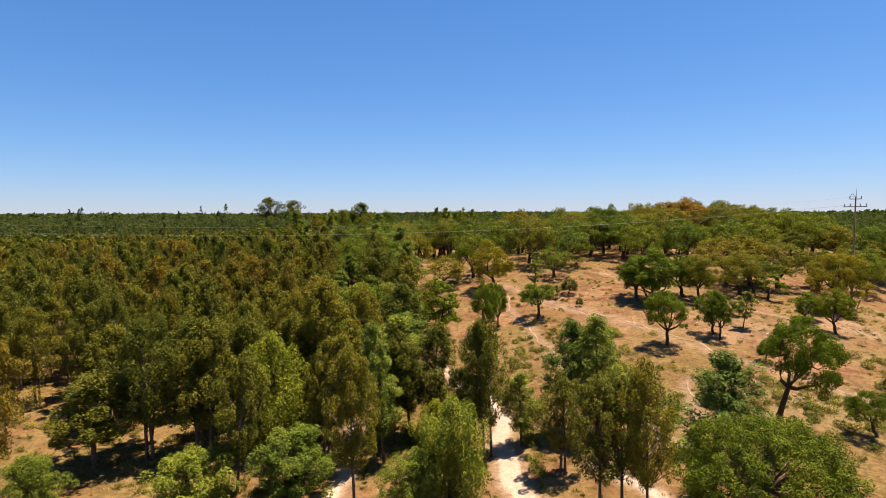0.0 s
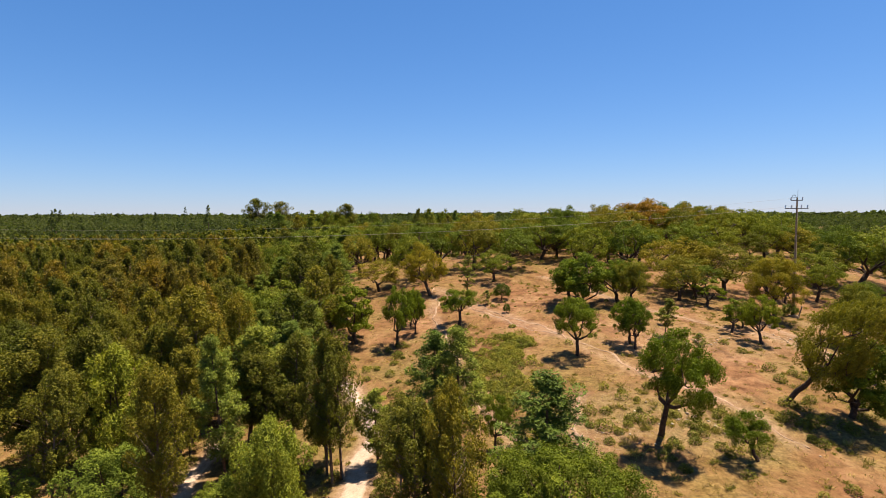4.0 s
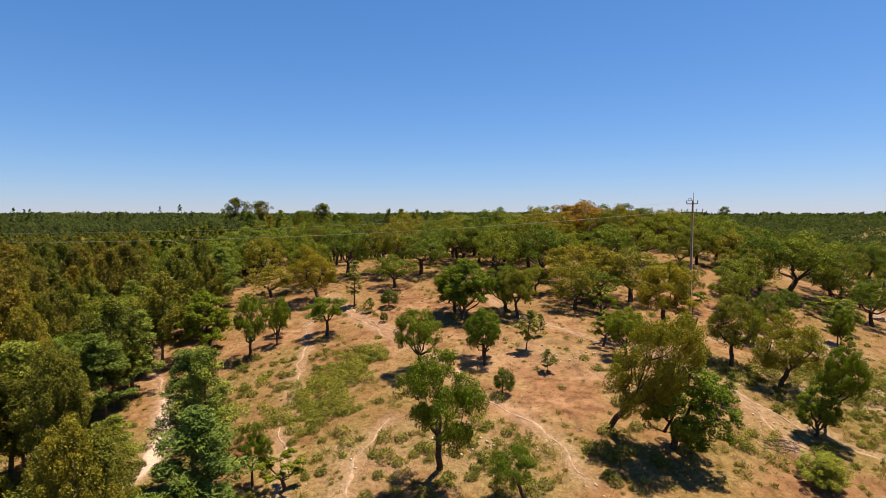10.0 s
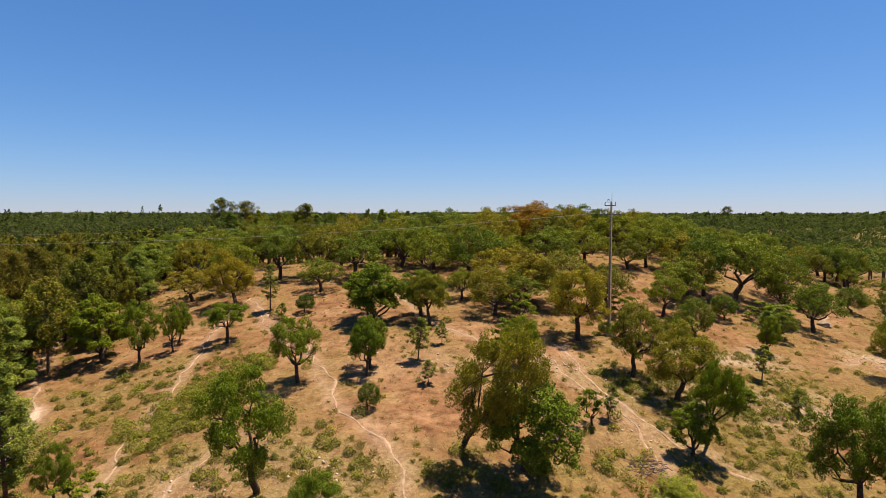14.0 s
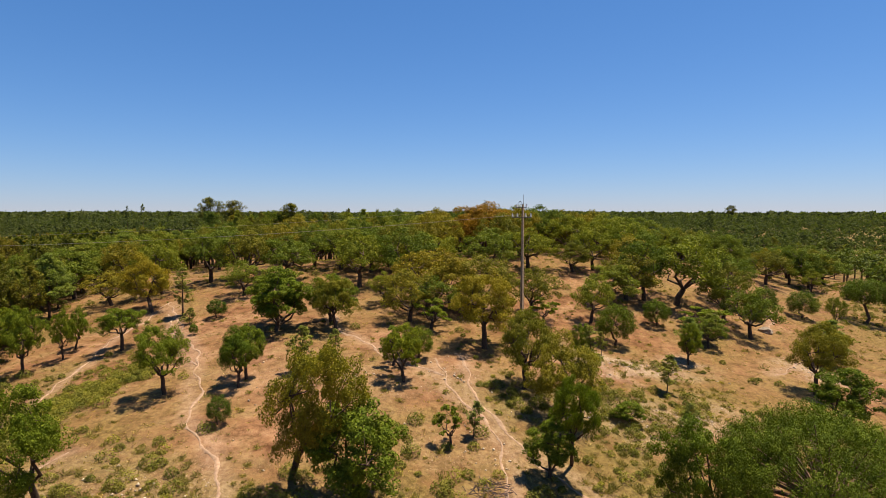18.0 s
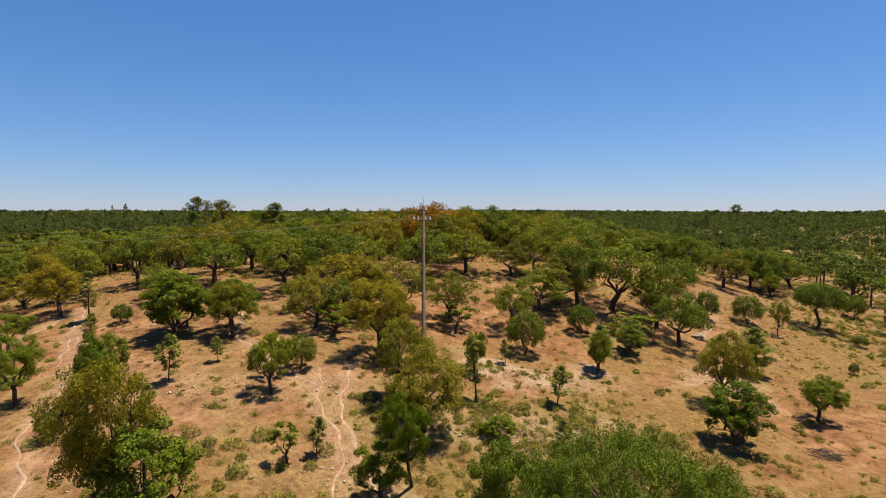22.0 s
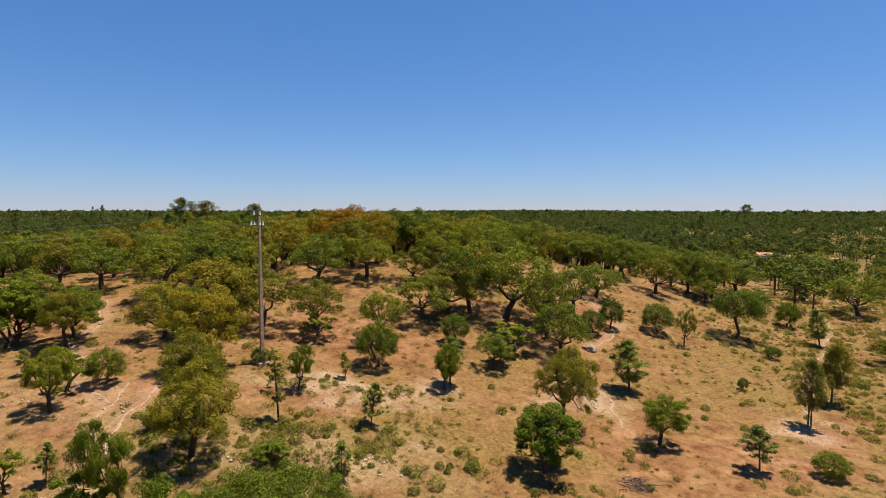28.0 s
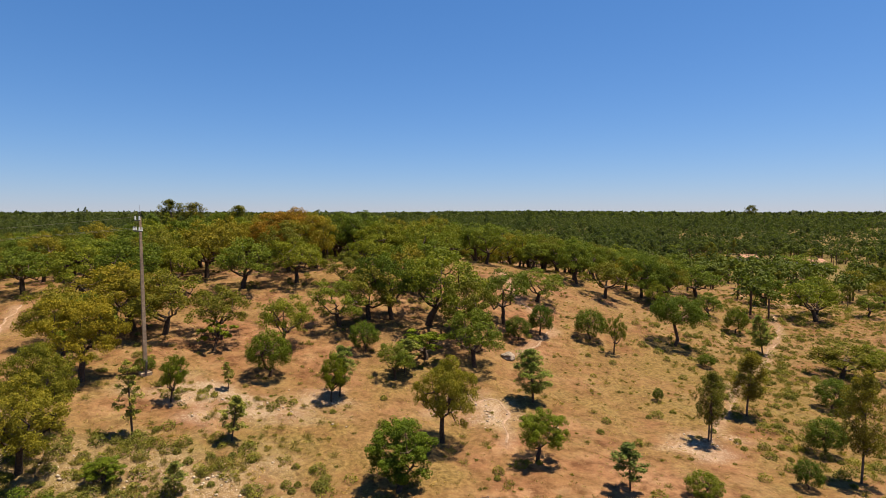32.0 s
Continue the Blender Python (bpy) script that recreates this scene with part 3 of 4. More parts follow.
def euc_proto(key, seed, leaf, label, h=9.0, w=4.2, leaves=17000, size=0.062, name="eucalyptus", low=0.30, stems_n=1, bark=None):
    """A slim pale trunk with a tall loose crown of hanging leaves."""
    r = np.random.default_rng(seed)
    th = 0.0085 * h
    stems, C, R = [], [], []
    for s in range(stems_n):
        fx, fy = r.uniform(-0.5, 0.5, 2) * (stems_n > 1)
        lx, ly = fx + r.uniform(-0.5, 0.5), fy + r.uniform(-0.5, 0.5)
        stems.append(([(fx, fy, -0.4), (fx * 0.7 + lx * 0.3, fy * 0.7 + ly * 0.3, h * 0.45), (lx, ly, h * 0.95)], [th * 1.25, th * 0.8, th * 0.15], 7))
        for i in range(int(96 / stems_n)):
            u = (i + r.uniform(0, 1)) / (96 / stems_n)
            z = h * (low + (0.97 - low) * u)
            wide = math.sin(min(1.0, u * 1.5 + 0.25) * math.pi * 0.5) * (1 - u ** 2.4) ** 0.6
            a, q = r.uniform(0, 2 * math.pi), w * 0.5 * wide * r.uniform(0.2, 1.0)
            cx, cy = fx + (lx - fx) * u, fy + (ly - fy) * u
            p = (cx + q * math.cos(a), cy + q * math.sin(a), z)
            stems.append(([(cx, cy, z - q * 0.9), p], [th * 0.35 * (1.2 - u), th * 0.1], 4))
            C.append(p)
            R.append(w * r.uniform(0.045, 0.09))
    v, f = clumps(np.array(C), np.array(R), leaves, size, r, np.array([0, 0, h * 0.5]), 0.55, 2.1, 2.2, 2.0, 0.2)
    proto(key, name, label, "tree", wood("trunk", stems, bark or BARK_EUC), mesh_from("crown", v, f, leaf), (h, w))


for s in range(5):
    oak_proto("oak", 20 + s, LEAF_OAK, "green cork oak with dark forked trunk on dry soil")
for s in range(2):
    oak_proto("tall_oak", 30 + s, LEAF_OAK, "green cork oak on a tall bare dark trunk", low=0.40, fork_at=0.36)
for s in range(4):
    oak_proto("olive_oak", 40 + s, LEAF_OLIVE, "olive-yellow holm oak with dark forked trunk on dry soil", name="holm_oak", low=0.2, lobes=30)
for s in range(2):
    oak_proto("brown_oak", 60 + s, LEAF_BROWN, "dying cork oak with rusty brown foliage")
for s in range(3):
    oak_proto("small_oak", 70 + s, LEAF_OAK, "small young cork oak with fresh green leaves", 3.4, 2.8, 5200, 0.075, name="young_oak", lobes=10)
for s in range(3):
    oak_proto("bushy_oak", 75 + s, LEAF_OAK, "dense dark green oak, leafy down to the ground", 5.4, 4.8, 24000, 0.08, low=0.14, fork_at=0.12, lobes=22)
for s in range(4):
    pine_proto("pine", 80 + s, LEAF_PINE, "young maritime pine with loose tufted branches")
for s in range(2):
    pine_proto("small_pine", 90 + s, LEAF_YOUNG_PINE, "small slender pine sapling in dry grass", 3.0, 1.7, 2600, 0.05, name="pine_sapling", bare=0.3, levels=7)
for s in range(2):
    pine_proto("tuft_pine", 95 + s, LEAF_YOUNG_PINE, "thin young pine with a slender tufted crown", 5.0, 1.8, 3600, 0.05, name="pine_sapling", bare=0.3, levels=8)
for s in range(3):
    round_proto("round", 100 + s, LEAF_ROUND, "dense round young stone pine with short stem")
round_proto("umbrella", 110, LEAF_ROUND, "umbrella-shaped stone pine with bare trunk", 7.5, 7.6, 0.42, 18000, 0.08, dome=0.95, n=200)
round_proto("broad_pine", 111, LEAF_BROAD, "broad old stone pine with dense dark needles", 8.6, 12.0, 0.34, 170000, 0.042, dome=0.8, n=760)
round_proto("broad_round", 112, LEAF_ROUND, "broad dense stone pine growing low to the ground", 5.5, 5.8, 0.18, 90000, 0.034, n=420)
for s in range(4):
    euc_proto("euc", 120 + s, LEAF_EUC, "slim eucalyptus with hanging green leaves", stems_n=1 + s % 2)
for s in range(3):
    euc_proto("red_euc", 130 + s, LEAF_EUC_RED, "slim eucalyptus with reddish young leaves")
for s in range(3):
    euc_proto("wattle", 140 + s, LEAF_WATTLE, "dense yellowish-green wattle, leafy to the ground", 6.0, 5.0, 22000, 0.062, "wattle", 0.12, 2, BARK_OAK)

# lighter meshes for trees farther off
for s in range(4):
    oak_proto("hill_oak", 200 + s, LEAF_HILL, "green cork oak in the hill grove", 7.5, 8.0, 9500, 0.13, low=0.24, lobes=20)
for s in range(3):
    oak_proto("hill_olive", 210 + s, LEAF_HILL_OLIVE, "olive-tinted holm oak in the hill grove", 7.5, 8.0, 9500, 0.13, low=0.24, lobes=20, name="holm_oak")
for s in range(3):
    euc_proto("row_euc", 230 + s, LEAF_EUC, "slim eucalyptus in a dense plantation", 9.0, 4.2, 8000, 0.09)
for s in range(2):
    euc_proto("row_red_euc", 240 + s, LEAF_EUC_RED, "slim eucalyptus with reddish crown in a plantation", 9.0, 4.2, 8000, 0.09)


def plant(key, x, y, h, w, lean=0.0, group="", spin=None, which=None, sink=0.06):
    """Set a tree of that kind, h high and w wide, leaning by that many metres along x, or along x and y."""
    kinds = PROTOS[key]
    i = int(rng.integers(len(kinds))) if which is None else which % len(kinds)
    name, label, category, trunk_me, crown_me, (h0, w0) = kinds[i]
    spin = rng.uniform(0, 360) if spin is None else spin
    lean_x, lean_y = lean if isinstance(lean, tuple) else (lean, 0.0)
    tilt, dip = (max(-26, min(26, math.degrees(math.atan2(v, 0.62 * h)))) for v in (lean_x, lean_y))
    h = h / math.cos(radians(tilt)) / math.cos(radians(dip))
    m = pose(x, y, ground_z(x, y) - sink, -dip, tilt, 0) @ pose(0, 0, 0, 0, 0, spin) @ Matrix.Diagonal((w / w0, w / w0, h / h0, 1))
    ob = new(name)
    ob.empty_display_size = 0.2
    ob.matrix_basis = m
    tagged(ob, label, category, group)
    for part_name, me in (("trunk", trunk_me), ("crown", crown_me)):
        c = new(part_name, me)
        c.parent = ob
    return ob


# ---- trees that stand apart: x, y, height, width, lean ----
WATTLE_1 = [
    (-12.9, 42.1, 9.0, 5.4, 0.0),
    (-10.0, 36.2, 4.3, 5.3, 0.2),
    (0.5, 33.8, 6.6, 4.2, 0.0),
    (-1.6, 33.2, 3.9, 3.8, 0.0),
    (-15.5, 33.5, 3.8, 5.2, 0.0),
    (-24.8, 32.8, 3.7, 3.8, 0.0),
    (-0.7, 37.1, 5.2, 3.6, 0.0),
    (50.0, 42.9, 2.0, 3.1, 0.0),
]
EUC_1 = [
    (-24.8, 38.7, 6.8, 5.7, -0.2),
    (-21.1, 39.9, 10.5, 4.7, -0.2),
    (-18.4, 41.9, 10.1, 4.7, 0.0),
    (-26.7, 45.0, 8.4, 4.4, 0.0),
    (-9.6, 48.1, 12.0, 5.2, 0.0),
    (-7.7, 50.2, 10.9, 3.4, 0.3),
    (3.4, 38.9, 9.8, 3.4, -0.3),
    (11.0, 29.3, 9.2, 3.0, 0.0),
    (8.2, 35.9, 6.5, 3.3, 0.0),
    (2.3, 40.3, 9.6, 3.2, 0.0),
    (-8.8, 43.4, 8.1, 3.2, 0.0),
    (-18.0, 39.9, 10.4, 4.8, 0.0),
    (-18.7, 45.0, 8.0, 3.8, 0.2),
    (-9.4, 41.9, 9.1, 4.1, 0.8),
    (-1.0, 43.4, 9.0, 4.2, 0.2),
    (-2.6, 43.9, 8.3, 4.8, -0.4),
    (2.0, 41.8, 5.9, 2.8, -0.2),
    (106.3, 75.3, 6.4, 3.0, 0.0),
]
EUC_2 = [
    (112.9, 83.0, 6.7, 3.5, 0.0),
    (115.4, 68.8, 8.6, 3.3, 0.2),
    (8.9, 31.0, 7.8, 3.5, 0.0),
    (10.3, 31.4, 7.6, 3.0, 0.0),
]
PINE_1 = [
    (-4.7, 45.0, 9.6, 4.6, 0.3),
    (5.8, 40.7, 5.5, 2.8, 0.0),
    (15.0, 30.5, 9.0, 4.6, 0.0),
    (-4.3, 39.7, 10.2, 3.1, -0.3),
    (72.2, 75.1, 4.8, 2.5, 0.0),
    (90.9, 80.0, 5.5, 3.6, 0.0),
    (126.1, 108.5, 5.6, 2.9, -0.4),
    (11.4, 40.6, 9.0, 3.8, 0.0),
    (9.7, 42.0, 8.6, 3.8, 0.0),
]
ROUND_1 = [
    (30.2, 51.8, 2.1, 1.6, 0.1),
    (17.9, 79.0, 2.2, 2.2, 0.0),
    (17.9, 73.1, 1.2, 0.9, 0.0),
    (64.6, 76.7, 4.6, 4.1, 0.1),
    (72.2, 85.6, 3.4, 3.2, 0.0),
    (43.3, 65.5, 3.1, 2.9, 0.0),
    (53.6, 73.6, 1.5, 1.8, 0.0),
    (126.2, 118.0, 4.1, 3.5, 0.0),
    (90.0, 96.6, 3.1, 3.2, 0.0),
    (93.2, 99.9, 4.1, 3.2, 0.0),
    (100.2, 102.3, 4.2, 4.4, 0.0),
    (101.8, 63.9, 1.9, 2.5, 0.0),
    (124.3, 88.0, 3.4, 3.7, 0.0),
    (110.4, 66.8, 2.2, 1.9, 0.0),
    (115.8, 74.3, 3.2, 3.0, 0.0),
    (104.5, 84.8, 1.4, 1.1, 0.0),
    (114.7, 99.1, 1.7, 2.1, 0.0),
]
OAK_1 = [
    (23.2, 57.4, 5.7, 3.9, -0.3),
    (4.8, 65.1, 6.6, 3.6, 0.1),
    (5.9, 71.0, 4.4, 2.3, 0.3),
    (29.1, 59.8, 4.6, 3.1, 0.0),
    (13.8, 41.1, 4.0, 1.9, 0.2),
    (-9.0, 73.7, 4.2, 4.1, 0.0),
    (62.3, 45.3, 7.4, 4.4, (-1.1, -0.7)),
    (42.6, 60.1, 4.9, 3.2, 0.1),
    (29.0, 58.1, 5.0, 2.9, -0.2),
    (6.7, 68.2, 5.1, 2.3, 0.0),
]
OAK_2 = [
    (59.0, 69.0, 4.1, 2.1, 0.3),
    (71.8, 73.8, 4.4, 2.3, 0.3),
    (90.4, 67.8, 4.1, 3.8, 0.6),
    (32.7, 75.9, 5.5, 5.4, 0.3),
    (26.4, 75.8, 5.6, 5.1, 0.3),
]
TALL_OAK_1 = [
    (25.4, 41.6, 7.3, 4.5, (0.5, -2.3)),
    (11.9, 69.8, 4.3, 4.2, -0.5),
    (55.1, 50.9, 6.6, 2.7, (0.1, -1.8)),
    (30.5, 38.5, 3.2, 2.6, -0.6),
]
BUSHY_OAK_1 = [
    (53.4, 49.2, 3.9, 2.8, 0.0),
    (26.9, 73.2, 7.0, 6.2, 0.2),
    (41.2, 45.0, 5.8, 5.0, (0.5, -1.5)),
    (61.1, 57.8, 1.8, 2.4, 0.0),
    (-4.1, 72.2, 4.1, 6.0, 0.0),
    (-0.0, 66.9, 6.7, 5.2, -0.3),
    (80.2, 61.4, 5.2, 4.5, 0.1),
]
OLIVE_OAK_1 = [
    (8.1, 82.1, 7.5, 5.8, -0.8),
    (82.6, 69.5, 7.0, 4.8, 0.6),
    (33.8, 73.3, 5.8, 4.2, 0.0),
    (49.9, 70.2, 7.6, 6.4, 0.3),
    (37.2, 47.0, 9.0, 4.5, (2.2, -2.4)),
    (53.0, 61.3, 6.6, 4.4, 0.6),
    (55.2, 57.4, 6.6, 5.4, 0.0),
]
HILL_OLIVE_1 = [
    (0.3, 86.1, 4.6, 6.1, 0.0),
    (42.9, 84.5, 7.2, 8.6, 0.0),
    (49.9, 83.1, 7.1, 7.7, 0.0),
    (56.2, 83.5, 6.0, 6.6, 0.0),
    (70.8, 94.2, 6.6, 7.6, 0.4),
    (41.3, 77.6, 6.0, 5.9, -0.3),
    (65.0, 104.4, 4.9, 6.0, 0.0),
    (46.0, 83.6, 6.8, 7.0, 0.0),
    (132.5, 100.7, 4.7, 7.4, 0.0),
]
SMALL_PINE_1 = [
    (33.2, 61.5, 4.1, 2.1, 0.2),
    (34.5, 56.2, 2.1, 1.3, 0.0),
    (15.5, 76.8, 2.0, 1.3, 0.0),
    (77.3, 82.1, 3.8, 3.0, 0.0),
    (48.4, 52.6, 2.7, 1.2, 0.1),
    (66.4, 64.9, 3.5, 1.9, 0.3),
    (35.3, 66.3, 2.4, 1.3, 0.0),
    (62.3, 72.9, 2.6, 1.1, 0.0),
    (96.8, 64.3, 3.6, 2.4, 0.0),
    (65.8, 57.9, 2.3, 1.4, 0.0),
]
SMALL_OAK_1 = [
    (16.1, 40.4, 2.5, 2.4, 0.0),
    (57.0, 80.3, 3.5, 3.3, 0.0),
    (41.2, 63.4, 3.6, 2.9, 0.3),
    (46.8, 51.3, 2.9, 1.9, -0.2),
    (43.9, 75.2, 3.5, 3.8, 0.3),
    (79.2, 86.2, 3.4, 6.1, 0.0),
]
TUFT_PINE_1 = [
    (13.1, 80.1, 6.0, 2.2, 0.0),
    (59.3, 63.3, 5.8, 1.7, -0.2),
]
HILL_OAK_1 = [
    (17.5, 88.5, 4.7, 5.4, 0.2),
    (68.0, 90.9, 5.7, 6.7, 0.4),
    (78.2, 95.7, 9.8, 10.6, 1.4),
    (63.4, 83.8, 5.8, 5.5, 0.4),
    (84.8, 86.7, 6.6, 6.9, 0.4),
    (76.7, 80.5, 3.9, 3.8, 0.3),
    (102.7, 98.5, 5.3, 2.4, 0.4),
    (145.5, 130.6, 8.0, 9.1, -0.5),
    (158.2, 137.0, 4.6, 4.9, 0.0),
    (94.6, 140.7, 6.0, 7.0, 0.0),
    (100.4, 143.0, 6.8, 6.6, 0.0),
    (102.8, 133.0, 7.7, 6.5, 0.2),
    (108.0, 143.8, 7.2, 6.6, 0.0),
    (121.6, 190.6, 8.4, 9.1, 0.0),
    (123.0, 178.1, 7.9, 7.6, 0.0),
    (89.4, 247.1, 9.7, 13.5, 0.0),
    (93.7, 114.2, 5.2, 7.3, 0.5),
    (128.8, 142.8, 6.7, 10.5, 0.0),
]
HILL_OAK_2 = [
    (115.6, 125.8, 4.8, 4.2, 0.0),
    (124.8, 125.7, 4.2, 4.8, 0.0),
    (73.5, 95.3, 9.3, 7.6, 0.0),
    (51.0, 100.4, 7.2, 8.3, 0.0),
    (57.7, 104.1, 6.6, 7.7, 0.0),
    (68.7, 107.1, 7.2, 7.0, 0.0),
    (44.2, 79.3, 5.1, 5.6, 0.0),
    (37.3, 84.3, 4.2, 4.1, 0.0),
    (20.9, 96.3, 6.6, 8.1, 0.0),
    (136.2, 100.4, 4.6, 5.5, 0.0),
    (182.3, 211.2, 6.9, 12.6, 0.0),
]
UMBRELLA_1 = [
    (113.0, 106.8, 7.1, 7.0, 0.4),
]
STANDING = [
    ("wattle", "wattles", WATTLE_1),
    ("euc", "eucalyptus", EUC_1),
    ("euc", "eucalyptus", EUC_2),
    ("pine", "pines", PINE_1),
    ("round", "stone pines", ROUND_1),
    ("oak", "cork oaks", OAK_1),
    ("oak", "cork oaks", OAK_2),
    ("tall_oak", "cork oaks", TALL_OAK_1),
    ("bushy_oak", "cork oaks", BUSHY_OAK_1),
    ("olive_oak", "holm oaks", OLIVE_OAK_1),
    ("hill_olive", "holm oaks", HILL_OLIVE_1),
    ("small_pine", "pine saplings", SMALL_PINE_1),
    ("small_oak", "young oaks", SMALL_OAK_1),
    ("tuft_pine", "pine saplings", TUFT_PINE_1),
    ("hill_oak", "cork oaks", HILL_OAK_1),
    ("hill_oak", "cork oaks", HILL_OAK_2),
    ("umbrella", "stone pines", UMBRELLA_1),
]


for key, group, rows in STANDING:
    for x, y, h, w, lean in rows:
        plant(key, x, y, h, w, lean, group)

# the broad old stone pine nearest the flight line
plant("broad_pine", 66.5, 42.0, 9.7, 10.0, 0.0, "stone pines", 40)
plant("broad_round", 15.4, 25.9, 7.0, 7.3, 0.0, "stone pines", 70)
# landmark trees on the skyline
plant("brown_oak", 50.4, 119.5, 9.6, 11.5, 0.0, "hill oaks", 10)
for x, y, h, w in ((-103, 346, 20, 16), (-94, 348, 18, 14), (-44, 301, 17, 12)):
    plant("euc", x, y, h, w, 0.0, "skyline trees")
plant("umbrella", -53, 303, 13, 14, 0.0, "skyline trees")
plant("round", -30, 300, 13, 8, 0.0, "skyline trees")
q = np.random.default_rng(77)
for k in range(30):
    x, y = q.uniform(-85, 30), q.uniform(236, 330)
    plant(("pine", "row_euc", "hill_oak")[k % 3], x, y, q.uniform(9.5, 14.0), q.uniform(4.5, 7.5), 0.0, "skyline trees")
plant("euc", 717, 1478, 34, 30, 0.0, "skyline trees")


# ---- oaks of the hill and eucalyptus plantation ----
TAKEN = [(x, y, w) for _, _, rows in STANDING for x, y, h, w, lean in rows] + [(50.4, 119.5, 9.0), (66.4, 41.3, 12.0), (15.4, 25.9, 8.0), (53.85, 73.4, 3.0)]


def free(x, y, gap):
    return all(math.hypot(x - a, y - b) > gap + 0.28 * w for a, b, w in TAKEN)


def in_gap(x, y):
    """Bare ground of the grove: worn hollows, tracks and the crest path."""
    if min(float(along(p, np.array(x), np.array(y))) for p, w in TRACKS) < 3.0:
        return True
    return any(math.hypot((x - a) / rx, (y - b) / ry) < 1 for a, b, rx, ry in GAPS)


GAPS = [(60, 103, 9, 8), (50, 92, 5, 4), (24, 92, 8, 5), (88, 128, 5, 12), (88, 118, 9, 16), (110, 112, 14, 14), (60, 98, 8, 8), (22, 84, 12, 8), (98, 128, 7, 6), (128, 105, 14, 22), (-30, 168, 12, 10)]
count = 0
for tries in range(4000):
    x, y = rng.uniform(-55, 128), rng.uniform(90, 186)
    if x < -12 - (y - 36) * 0.26 or x > 122 - max(0, 130 - y) * 0.9 or count >= 250:
        continue
    if not free(x, y, 2.3 if y < 125 else 1.6) or in_gap(x, y):
        continue
    w = rng.uniform(6.2, 8.8)
    h = rng.uniform(6.4, 8.6) + (0.6 if y > 112 and -15 < x < 75 else 0.0)
    key = rng.choice(["hill_oak", "hill_olive"], p=[0.64, 0.36])
    plant(str(key), x, y, h, w, rng.uniform(-0.5, 0.5), "hill oaks")
    TAKEN.append((x, y, w * 0.7))
    count += 1

for j in range(46):
    for i in range(60):
        step = 3.7 if j < 14 else 4.2
        y = 34 + (j * 3.0 if j < 14 else 42 + (j - 14) * 3.6) + rng.uniform(-0.8, 0.8)
        x = -7.0 - (y - 36) * 0.25 - i * step + rng.uniform(-0.9, 0.9)
        if x < -0.86 * y - 6 or y > 112 or not free(x, y, 1.5):
            continue
        if min(float(along(TRACKS[k][0], np.array(x), np.array(y))) for k in (0, 1, 2)) < 1.8:
            continue
        if math.hypot((x + 31) / 6, (y - 41) / 5) < 1 or rng.uniform() < (0.22 if y < 52 else 0.08):
            continue
        red = 0.12 + 0.5 * (0.5 + 0.5 * math.sin(x * 0.11 + 1) * math.sin(y * 0.07))* (y > 60)
        near = y < 54
        key = ("red_euc" if near else "row_red_euc") if rng.uniform() < red else ("euc" if near else "row_euc")
        plant(key, x, y, rng.uniform(8.0, 11.0), rng.uniform(3.1, 4.5), rng.uniform(-0.4, 0.4), "eucalyptus plantation")


# mixed belt between the plantation and the oaks
for tries in range(480):
    y = rng.uniform(52, 172)
    x = -7.0 - (y - 36) * 0.25 + rng.uniform(0, 1) * (8.0 + (y - 36) * 0.13)
    if not free(x, y, 1.7) or float(along(TRACKS[1][0], np.array(x), np.array(y))) < (1.9 if y < 60 else 1.2):
        continue
    key = str(rng.choice(["pine", "row_euc", "hill_oak", "round"], p=[0.4, 0.25, 0.3, 0.05]))
    h, w = {"pine": (7.5, 4.2), "row_euc": (8.5, 4.2), "hill_oak": (6.0, 6.0), "round": (4.0, 3.6)}[key]
    k = rng.uniform(0.8, 1.2)
    plant(key, x, y, h * k, w * k, rng.uniform(-0.3, 0.3), "woodland belt")
    TAKEN.append((x, y, w * 0.8))


